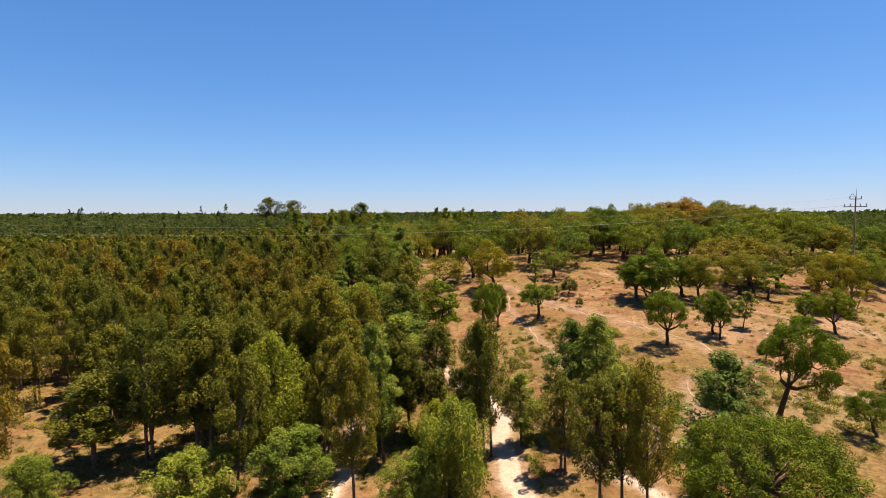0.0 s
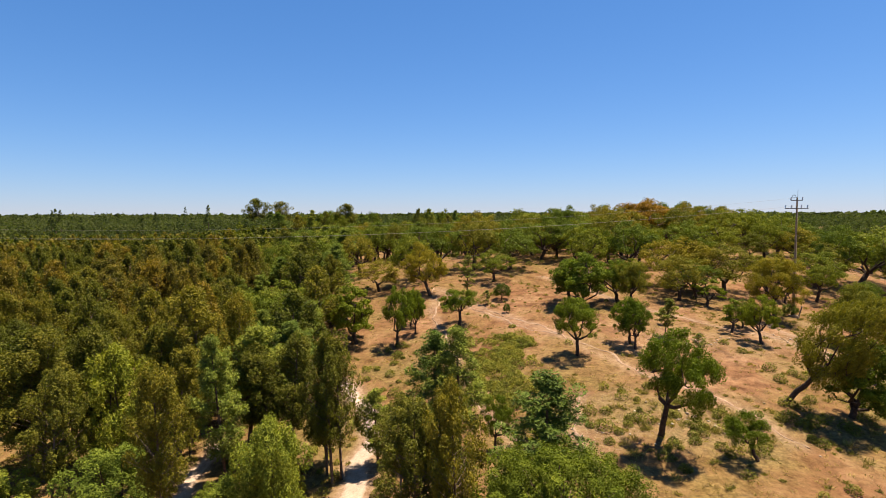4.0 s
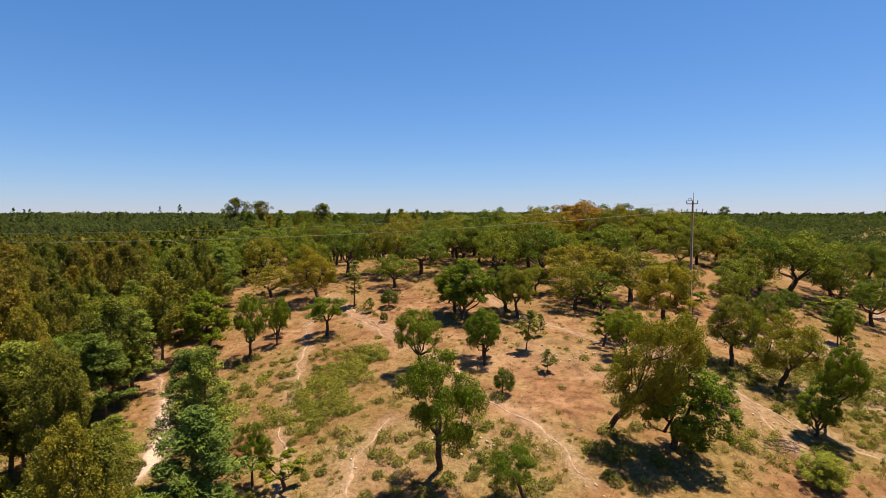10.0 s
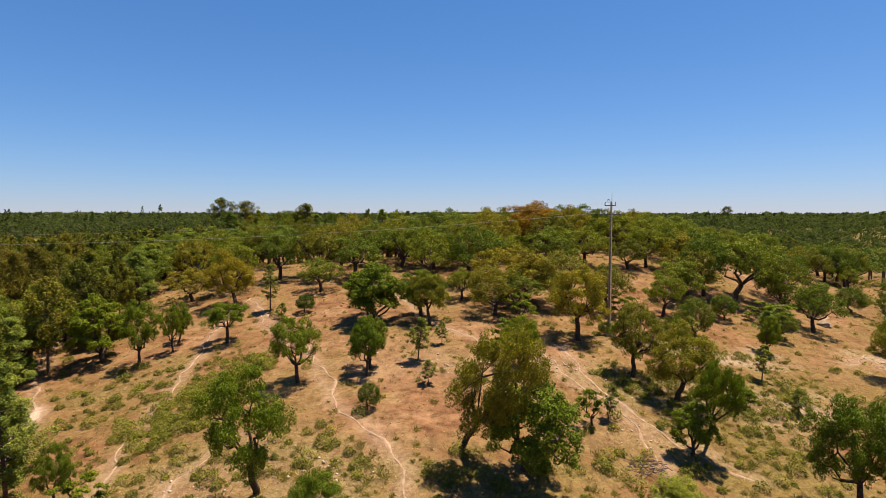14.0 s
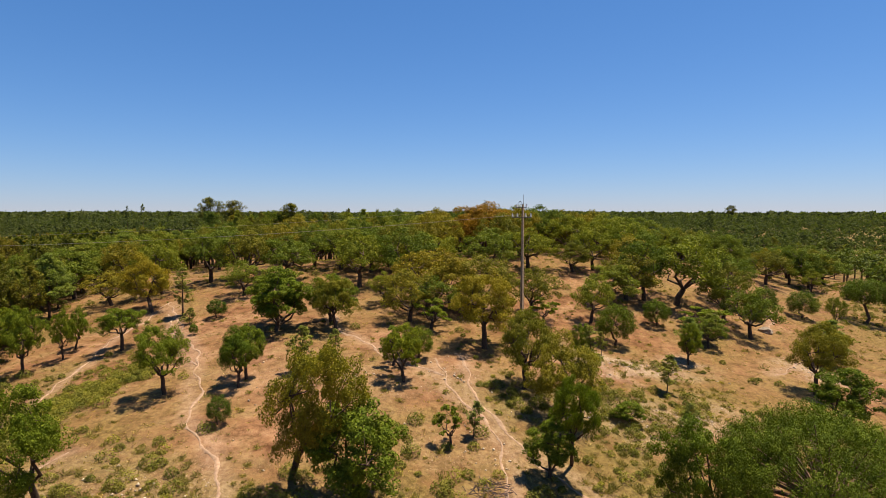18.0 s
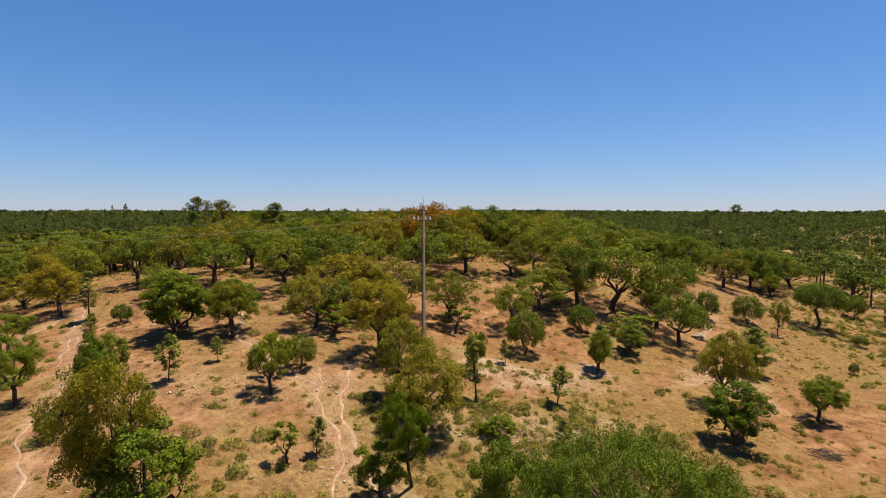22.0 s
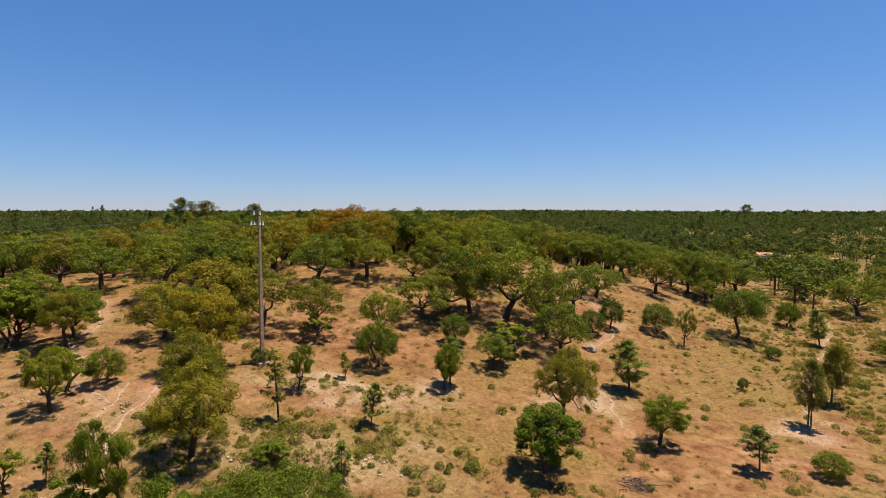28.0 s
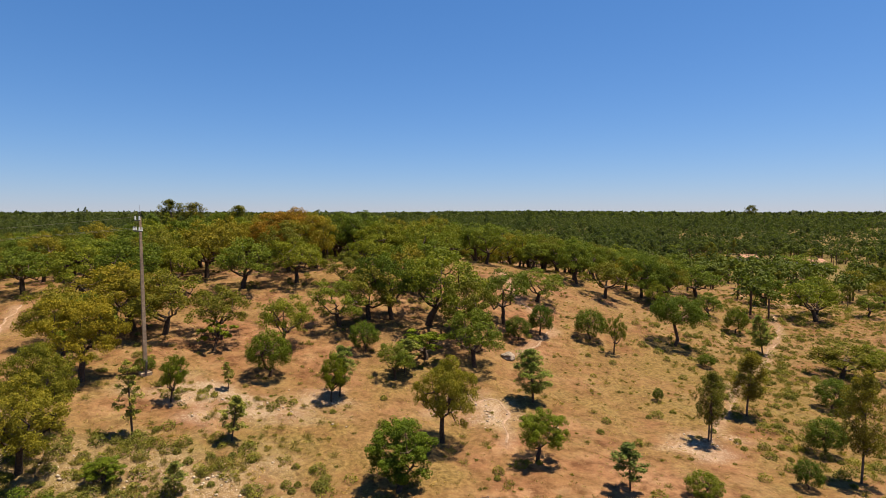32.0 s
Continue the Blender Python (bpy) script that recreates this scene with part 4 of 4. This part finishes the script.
# ---- woods too many to count ----
def wood_stuff(name, label, xs, ys, heights, widths, blades, leaf, shape="round", blade=0.9, trunks=True, seed=1):
    """Many trees in one mesh: lozenge leaf masses in each crown over a thin trunk."""
    r = np.random.default_rng(seed)
    n = len(xs)
    zs = land(xs, ys)
    lobe = r.normal(0, 1, (n, 8, 3))
    lobe[..., 2] = np.abs(lobe[..., 2]) - 0.35
    lobe *= r.uniform(0.5, 0.75, (n, 8, 1)) / np.linalg.norm(lobe, axis=2)[..., None]
    d = r.normal(0, 1, (n, blades, 3))
    d[..., 2] = np.abs(d[..., 2]) - 0.25
    d /= np.linalg.norm(d, axis=2)[..., None]
    p = lobe[np.arange(n)[:, None], r.integers(0, 8, (n, blades))] + d * r.uniform(0.25, 0.42, (n, blades, 1))
    if shape == "cone":
        u = r.uniform(0, 1, (n, blades)) ** 1.2
        a = r.uniform(0, 2 * np.pi, (n, blades))
        q = (1 - u) ** 0.7 * r.uniform(0.4, 1.0, (n, blades)) * 0.5 * widths[:, None]
        px, py, pz = q * np.cos(a), q * np.sin(a), heights[:, None] * (0.3 + 0.7 * u)
    else:
        px, py = p[..., 0] * widths[:, None] * 0.46, p[..., 1] * widths[:, None] * 0.46
        pz = heights[:, None] * (0.52 + 0.46 * p[..., 2])
    pos = np.stack([px + xs[:, None], py + ys[:, None], pz + zs[:, None]], -1).reshape(-1, 3)
    size = np.repeat(widths * 0.16 * blade, blades) * r.uniform(0.7, 1.3, n * blades)
    v, f = quads(pos, size, d.reshape(-1, 3), 0.28, 1.5, r, up=0.25)
    ob = tagged(new(name), label, "woodland", kind="stuff")
    c = new("crown", mesh_from("crown", v, f, leaf))
    c.parent = ob
    if trunks:
        t = widths * 0.02
        corner = np.array([(-1, -1), (1, -1), (1, 1), (-1, 1)])
        lowz = zs[:, None] - 0.3 + 0 * corner[None, :, 0]
        lo = np.stack([xs[:, None] + corner[None, :, 0] * t[:, None], ys[:, None] + corner[None, :, 1] * t[:, None], lowz], -1)
        hi = lo.copy()
        hi[..., 2] = (zs + heights * 0.55)[:, None]
        V = np.concatenate([lo, hi], 1).reshape(-1, 3)
        F = np.array([[(k, (k + 1) % 4, 4 + (k + 1) % 4, 4 + k) for k in range(4)]]) + (np.arange(n) * 8)[:, None, None]
        tk = new("trunks", mesh_from("trunks", V, F.reshape(-1, 4), BARK_PINE))
        tk.parent = ob
    return ob


def wedge(count, r0, r1, seed, a0=-50, a1=47):
    r = np.random.default_rng(seed)
    q = np.sqrt(r.uniform(r0 * r0, r1 * r1, count))
    a = np.radians(r.uniform(a0, a1, count))
    return q * np.sin(a), q * np.cos(a)


def keep(mask, *arrays):
    return [a[mask] for a in arrays]


# eucalyptus beyond the nearer rows
r = np.random.default_rng(31)
x, y = r.uniform(-190, 0, 2600), r.uniform(110, 182, 2600)
x, y = keep((x < -7 - (y - 36) * 0.25) & (x > -0.9 * y - 10), x, y)
pick = r.uniform(0, 1, len(x)) < 0.35 + 0.35 * np.sin(x * 0.06)
for m, nm, lf in ((pick, "reddish eucalyptus rows", LEAF_EUC_RED), (~pick, "green eucalyptus rows", LEAF_EUC)):
    xx, yy = keep(m, x, y)
    wood_stuff("eucalyptus_wood", "dense " + nm + " seen from above", xx, yy, r.uniform(7.5, 10.5, len(xx)), r.uniform(3.2, 4.8, len(xx)), 70, lf, "cone", 1.0, False, 5)

# cork oaks past the crest
x, y = wedge(3300, 165, 420, 41)
edge = x > -12 - (y - 36) * 0.26
vale = np.hypot((x - 205) / 62, (y - 250) / 48) < 1
x, y = keep(edge & ~vale & ~((y < 184) & (x < 128)) & (r.uniform(0, 1, len(x)) < 0.62), x, y)
pick = r.uniform(0, 1, len(x)) < 0.4
for m, nm, lf in ((pick, "olive-tinted", LEAF_SLOPE), (~pick, "green", LEAF_SLOPE)):
    xx, yy = keep(m, x, y)
    wood_stuff("oak_wood", nm + " cork oak wood on far slopes", xx, yy, r.uniform(5.5, 8.5, len(xx)), r.uniform(5.5, 9, len(xx)), 230, lf, "round", 0.4, True, 6)

# right flank below the hill: loose oaks and bushes
q = np.random.default_rng(34)
for k in range(900):
    x, y = q.uniform(112, 330), q.uniform(95, 300)
    if x > y * 1.02 + 34 or x < 150 - (y - 95) * 0.2 or math.hypot((x - 205) / 50, (y - 250) / 38) < 1:
        continue
    if not free(x, y, 5.2) or in_gap(x, y):
        continue
    key = str(q.choice(["hill_oak", "hill_olive", "row_euc", "round", "pine", "bushy_oak"], p=[0.36, 0.22, 0.08, 0.12, 0.1, 0.12]))
    h, w = {"pine": (6.5, 3.6), "row_euc": (7.5, 3.6), "hill_oak": (5.4, 6.2), "hill_olive": (5.0, 6.0), "round": (3.0, 3.2), "bushy_oak": (3.0, 3.8)}[key]
    k = q.uniform(0.6, 1.2)
    plant(key, x, y, h * k, w * k, q.uniform(-0.3, 0.3), "valley trees")
    TAKEN.append((x, y, w * k * 0.7))

# pine woods to the horizon
for count, r0, r1, blades, hh, ww, bl, sd in ((4600, 180, 420, 90, 9.5, 4.6, 0.75, 51), (10000, 380, 800, 44, 10.0, 6.4, 0.85, 52), (6000, 780, 1600, 24, 11, 11.5, 1.2, 53), (3000, 1550, 3000, 18, 14, 30.0, 1.9, 54)):
    x, y = wedge(count, r0, r1, sd)
    q = np.random.default_rng(sd + 100)
    vale = np.hypot((x - 195) / 48, (y - 236) / 44) < 1
    inside = (r0 > 300) | (x > 120) & (y > 200) | (x < -12 - (y - 36) * 0.26) & (y > 180)
    x, y = keep(inside & ~vale, x, y)
    lie = np.array([noise.noise(Vector((a / 46, b / 46, 3.0))) + 0.5 * noise.noise(Vector((a / 15, b / 15, 8.0))) for a, b in zip(x, y)])
    x, y, lie = keep((lie > -0.32) | (r0 > 700), x, y, lie)
    n = len(x)
    wood_stuff("pine_wood", "dark green pine wood reaching to the horizon", x, y, hh * (0.55 + 0.5 * q.uniform(0, 1, n) ** 1.7 + 0.5 * np.clip(lie + 0.3, 0, 1)), ww * q.uniform(0.7, 1.25, n), blades, LEAF_FAR, "round", bl, r1 < 500, sd + 7)


# taller pines that stand out of the far woods
x, y = wedge(420, 215, 900, 58)
q = np.random.default_rng(59)
x, y = keep((np.hypot((x - 215) / 80, (y - 262) / 65) > 1) & ((x < -12 - (y - 36) * 0.26) | (y > 420)), x, y)
wood_stuff("pine_wood", "tall single pines above the far woods", x, y, q.uniform(12.5, 18, len(x)), q.uniform(4.5, 8, len(x)), 130, LEAF_FAR, "cone", 0.7, True, 60)


# ---- heath, bushes and dry grass ----
def low_stuff(name, label, category, x, y, radius, blades, leaf, size, tall=0.8, length=1.6, seed=1, inner=0.15):
    r = np.random.default_rng(seed)
    n = len(x)
    z = land(x, y)
    d = r.normal(0, 1, (n, blades, 3))
    d[..., 2] = np.abs(d[..., 2])
    d /= np.linalg.norm(d, axis=2)[..., None]
    k = r.uniform(inner, 1.0, (n, blades, 1)) ** 0.8
    p = d * k * radius[:, None, None] * np.array([1, 1, tall])
    pos = (p + np.stack([x, y, z], -1)[:, None, :]).reshape(-1, 3)
    v, f = quads(pos, np.repeat(size * (0.6 + 0.5 * radius / radius.mean()), blades), d.reshape(-1, 3), 0.45, length, r, hang=-1.2, up=0.35)
    return tagged(new(name, mesh_from(name, v, f, leaf)), label, category, kind="stuff")


def tussocks(name, label, category, x, y, radius, blades, leaf, width, seed=1):
    """Fans of thin blades rooted together: each a soft rounded tussock."""
    r = np.random.default_rng(seed)
    n = len(x)
    root = np.stack([x, y, land(x, y) + relief(x, y) - 0.03], -1)[:, None, :] + r.normal(0, 0.3, (n, blades, 3)) * radius[:, None, None] * np.array([1, 1, 0])
    way = r.normal(0, 1, (n, blades, 3)) * np.array([0.8, 0.8, 0.4]) + np.array([0, 0, 0.75])
    way /= np.linalg.norm(way, axis=2)[..., None]
    way[..., 2] = np.abs(way[..., 2])
    tip = root + way * radius[:, None, None] * r.uniform(0.6, 1.25, (n, blades, 1))
    side = np.cross(way, r.normal(0, 1, (n, blades, 3)))
    side *= (width * r.uniform(0.5, 1.3, (n, blades, 1))) / (np.linalg.norm(side, axis=2)[..., None] + 1e-6)
    belly = root * 0.45 + tip * 0.55 + np.array([0, 0, 0.1]) * radius[:, None, None]
    v = np.stack([root, belly - side, tip, belly + side], 2).reshape(-1, 3)
    return tagged(new(name, mesh_from(name, v, np.arange(len(v)).reshape(-1, 4), leaf)), label, category, kind="stuff")


def patchy(count, seed, low, x0=-8, x1=176, y0=31, y1=165, scale=0.11):
    r = np.random.default_rng(seed)
    x, y = r.uniform(x0, x1, count), r.uniform(y0, y1, count)
    v = np.array([noise.noise(Vector((a * scale, b * scale, seed))) for a, b in zip(x, y)])
    g = np.full(count, low)
    for cx, cy, rx, ry, amount in HEATH:
        g = g + amount * np.clip(1.5 - 1.5 * np.hypot((x - cx) / rx, (y - cy) / ry), 0, 1)
    t = np.min([along(p, x, y) - w for p, w in TRACKS], axis=0)
    return keep((r.uniform(0, 1, count) < g + 0.35 * v) & (t > 0.2), x, y)


x, y = patchy(27000, 61, 0.13, -40)
r = np.random.default_rng(62)
tussocks("heath_shrubs", "low straw-olive heath tussocks dotted over dry soil", "shrubs", x, y, 0.18 + 0.36 * r.uniform(0, 1, len(x)) ** 1.6, 64, LEAF_SHRUB, 0.020, 63)
x, y = patchy(10500, 71, 0.01)
q = np.random.default_rng(72)
low_stuff("heath_bushes", "rounded olive-green heath bushes on stony soil", "shrubs", x, y, 0.3 + 0.5 * q.uniform(0, 1, len(x)) ** 1.5, 300, LEAF_BUSH, 0.06, 1.05, 2.0, 73, 0.6)
x, y = patchy(7000, 64, -0.02, -40)
low_stuff("fresh_shrubs", "brighter green low shrubs between the oaks", "shrubs", x, y, 0.22 + 0.55 * r.uniform(0, 1, len(x)) ** 1.5, 150, LEAF_GREEN, 0.055, 1.0, 2.4, 65, 0.5)
x, y = patchy(62000, 66, 0.42, -40)
tussocks("dry_grass_tufts", "straw-coloured tufts of dry grass", "grass", x, y, r.uniform(0.12, 0.30, len(x)), 11, GRASS_DRY, 0.017, 67)
q = np.random.default_rng(68)
k = q.uniform(0, 1, 130)
x, y = 14.9 + 2.4 * k ** 2 + q.normal(0, 1.6, 130), 48.5 + 16 * k + q.normal(0, 1.0, 130)
low_stuff("bramble_patch", "patch of bright olive scrub beside the footpath", "shrubs", x, y, q.uniform(0.3, 0.95, 130), 380, LEAF_GREEN, 0.06, 0.9, 2.4, 69, 0.5)


# ---- power pole ----
def box(bm, m, sx, sy, sz, bevel=0.0):
    g = bmesh.ops.create_cube(bm, size=1.0, matrix=m @ Matrix.Diagonal((sx, sy, sz, 1)))
    if bevel:
        bmesh.ops.bevel(bm, geom=list({e for v in g["verts"] for e in v.link_edges}), offset=bevel, segments=1, affect="EDGES")


def part(name, bm, mat, parent, label=""):
    me = bpy.data.meshes.new(name)
    bm.to_mesh(me)
    bm.free()
    me.materials.append(mat)
    ob = new(name, me)
    ob.parent = parent
    if label:
        tagged(ob, label)
    return ob


def power_pole(px, py, top_z, turn):
    base = ground_z(px, py)
    h = top_z - base
    pole = tagged(new("power_pole"), "tall grey concrete power pole with two steel crossarms", "power pole")
    pole.matrix_basis = pose(px, py, base, 0, 0, turn)
    bm = bmesh.new()
    for sx in (-1, 1):
        vs = []
        for z, w, d in ((-0.5, 0.15, 0.18), (h * 0.5, 0.115, 0.14), (h, 0.075, 0.09)):
            a, b = sx * w, sx * (w - 0.05)
            vs.append([bm.verts.new((u, v, z)) for u, v in ((a, -d), (b, -d), (b, d), (a, d))])
        for lo, hi in zip(vs, vs[1:]):
            for k in range(4):
                bm.faces.new((lo[k], lo[(k + 1) % 4], hi[(k + 1) % 4], hi[k]))
        bm.faces.new(vs[-1])
    bmesh.ops.recalc_face_normals(bm, faces=bm.faces)
    part("shaft", bm, CONCRETE, pole)
    bm = bmesh.new()
    rings = []
    for z, w, d in ((-0.5, 0.102, 0.07), (h * 0.5, 0.067, 0.055), (h - 0.05, 0.027, 0.035)):
        rings.append([bm.verts.new((u, v, z)) for u, v in ((-w, -d), (w, -d), (w, d), (-w, d))])
    for lo, hi in zip(rings, rings[1:]):
        for k in range(4):
            bm.faces.new((lo[k], lo[(k + 1) % 4], hi[(k + 1) % 4], hi[k]))
    bm.faces.new(rings[-1])
    bmesh.ops.recalc_face_normals(bm, faces=bm.faces)
    part("web", bm, CONCRETE, pole)
    bm = bmesh.new()
    box(bm, pose(0.1, -0.1, 0.05), 1.1, 1.0, 0.36, 0.03)
    part("footing", bm, CONCRETE, pole, "pale concrete footing block")
    # dark slanting bar right of the footing
    bm = bmesh.new()
    box(bm, pose(0.75, -0.15, 0.65, 0, 14, 0), 0.14, 0.14, 1.6, 0.01)
    part("leaning_bar", bm, STEEL, pole, "dark leaning steel bar beside the footing")
    for z, half in ((h - 0.35, 0.65), (h - 1.35, 1.25)):
        bm = bmesh.new()
        box(bm, pose(0, -0.24, z), 2 * half, 0.09, 0.10, 0.01)
        arm = part("crossarm", bm, STEEL, pole)
        for sx in ((-1, 1) if z > h - 1 else (-1, -0.45, 0.45, 1)):
            bm = bmesh.new()
            for k in range(3):
                bmesh.ops.create_cone(bm, cap_ends=True, segments=10, radius1=0.11 - 0.02 * k, radius2=0.06, depth=0.11, matrix=pose(sx * half * 0.93, -0.24, z + 0.13 + 0.11 * k))
            part("insulator", bm, GLASS_WHITE, arm, "white glazed insulator")
    bm = bmesh.new()
    bmesh.ops.create_cone(bm, cap_ends=True, segments=6, radius1=0.03, radius2=0.012, depth=1.1, matrix=pose(0.05, 0, h + 0.5))
    part("top_spike", bm, STEEL, pole)
    bm = bmesh.new()
    for k in range(8):
        a0 = math.pi * k / 8
        box(bm, pose(-0.35 - 0.3 * math.cos(a0) * 0.6, 0, h + 0.05 + 0.28 * math.sin(a0), 0, 0, 0), 0.1, 0.05, 0.05)
    box(bm, pose(-0.2, 0, h + 0.04), 0.5, 0.06, 0.05)
    part("jumper_bracket", bm, STEEL, pole)
    return pole


POLE_TURN = -40.0
power_pole(53.85, 73.4, 20.05, POLE_TURN)
WIRE, wn, wb = material("aluminium_wire", 0.45, 0.5)
wb.inputs["Base Color"].default_value = (0.34, 0.30, 0.24, 1)
wb.inputs["Metallic"].default_value = 0.0
for dx, dz in ((-1.05, -1.05), (1.05, -1.05), (-0.8, -0.05)):
    a, b = Vector((53.85 + dx * 0.4, 73.4 + dx * 0.9, 20.05 + dz)), Vector((-86 + dx * 0.4, 61 + dx * 0.9, 19.0 + dz))
    pts = [a.lerp(b, k / 40) - Vector((0, 0, 3.0 * 4 * (k / 40) * (1 - k / 40))) for k in range(41)]
    v, f = tube(pts, [0.008] * 41, 4)
    tagged(new("power_line", mesh_from("power_line", v, f, WIRE, True)), "thin sagging aluminium power line over the trees", "cable", "power lines")
power_pole(-86, 61, 20.05, POLE_TURN)

# ---- farm sheds in the valley ----
WHITEWASH = bark_material("whitewashed_wall", (0.62, 0.60, 0.56), (0.80, 0.78, 0.74), 1.5)
ROOF_TILE = bark_material("clay_roof", (0.28, 0.14, 0.08), (0.42, 0.24, 0.15), 3.0)
DARK = bark_material("dark_opening", (0.02, 0.02, 0.02), (0.05, 0.045, 0.04), 2.0)


def shed(x, y, turn, w, d, hgt, roof):
    ob = tagged(new("farm_shed"), "small whitewashed farm shed with a low tiled roof among trees", "shed", "farm sheds")
    ob.matrix_basis = pose(x, y, ground_z(x, y), 0, 0, turn)
    bm = bmesh.new()
    box(bm, pose(0, 0, hgt / 2 - 0.3), w, d, hgt + 0.6)
    part("wall", bm, WHITEWASH, ob)
    bm = bmesh.new()
    for s in (-1, 1):
        box(bm, pose(0, s * d * 0.26, hgt + roof * 0.5, -s * math.degrees(math.atan2(roof, d * 0.5)), 0, 0), w + 0.6, d * 0.62, 0.16)
    part("roof", bm, ROOF_TILE, ob)
    for k in (-0.25, 0.2):
        bm = bmesh.new()
        box(bm, pose(k * w, -d / 2 - 0.02, 1.0), 1.0, 0.08, 2.0 if k > 0 else 1.0)
        part("door" if k > 0 else "window", bm, DARK, ob)
    return ob


shed(206, 246, 15, 9, 6, 2.8, 1.3)
shed(197, 250, 100, 7, 5, 2.6, 1.1)
shed(190, 262, 5, 6, 5, 2.6, 1.0)


# ---- brush piles and boulders ----
TWIG = bark_material("dead_twigs", (0.035, 0.025, 0.024), (0.11, 0.08, 0.075), 8.0)
STONE = bark_material("grey_stone", (0.17, 0.13, 0.095), (0.31, 0.25, 0.185), 5.0)


def brush_pile(x, y, size, seed):
    r = np.random.default_rng(seed)
    pile = tagged(new("brush_pile"), "heap of dead grey-brown cut branches on the soil", "brush pile", "brush piles")
    pile.matrix_basis = pose(x, y, ground_z(x, y))
    for k in range(90):
        a, q = r.uniform(0, 2 * math.pi), size * math.sqrt(r.uniform(0, 1))
        c = Vector((q * math.cos(a), q * math.sin(a), 0.05 + 0.3 * (1 - q / size) * r.uniform(0.2, 1)))
        d = Vector((r.normal(), r.normal(), r.normal() * 0.25)).normalized() * r.uniform(0.25, 0.6)
        v, f = tube([c - d, c + Vector(r.normal(0, 0.05, 3)), c + d], [0.026, 0.018, 0.007], 4)
        part_ob = new("branch", mesh_from("branch", v, f, TWIG, True))
        part_ob.parent = pile


def boulder(x, y, size, seed):
    r = np.random.default_rng(seed)
    bm = bmesh.new()
    bmesh.ops.create_icosphere(bm, subdivisions=3, radius=size)
    for v in bm.verts:
        n = noise.noise(v.co * 1.6 / size + Vector((seed, 0, 0)))
        v.co *= 1 + 0.35 * n
        v.co.z *= 0.62
    me = bpy.data.meshes.new("boulder")
    bm.to_mesh(me)
    bm.free()
    me.materials.append(STONE)
    ob = tagged(new("boulder", me), "weathered grey boulder half sunk in dry soil", "boulder", "boulders")
    ob.matrix_basis = pose(x, y, ground_z(x, y) + size * 0.2, 0, 0, r.uniform(0, 360))


def chalk_stones():
    """Loose pale stones on the chalky spots, too many to count."""
    r = np.random.default_rng(91)
    X, Y, S = [], [], []
    for cx, cy, rx, ry, v in STONY:
        n = int(5 * rx * ry * v)
        a, q = r.uniform(0, 2 * np.pi, n), np.abs(r.normal(0, 0.45, n))
        X.append(cx + rx * q * np.cos(a))
        Y.append(cy + ry * q * np.sin(a))
        S.append(0.03 + 0.13 * r.uniform(0, 1, n) ** 4)
    x, y, s = np.concatenate(X), np.concatenate(Y), np.concatenate(S)
    n = len(x)
    ring = np.array([(1, 0, 0), (0.3, 0.9, 0), (-0.8, 0.6, 0), (-0.8, -0.5, 0), (0.4, -0.9, 0), (0, 0, 0.75), (0, 0, -0.6)])
    V = ring[None] * s[:, None, None] * r.uniform(0.6, 1.35, (n, 7, 3))
    V = V + np.stack([x, y, land(x, y) + relief(x, y) + 0.2 * s], 1)[:, None, :]
    F = np.array([(k, (k + 1) % 5, 5) for k in range(5)] + [((k + 1) % 5, k, 6) for k in range(5)])
    F = (F[None] + 7 * np.arange(n)[:, None, None]).reshape(-1, 3)
    tagged(new("loose_stones", mesh_from("loose_stones", V.reshape(-1, 3), F, CHALK)), "scattered pale chalky stones on bare soil", "stones", kind="stuff")


CHALK = bark_material("chalky_stone", (0.30, 0.22, 0.145), (0.54, 0.45, 0.33), 2.0)
chalk_stones()
brush_pile(49.3, 47.2, 1.4, 1)
brush_pile(86.6, 60.8, 1.2, 2)
boulder(88.6, 90.6, 0.85, 3)
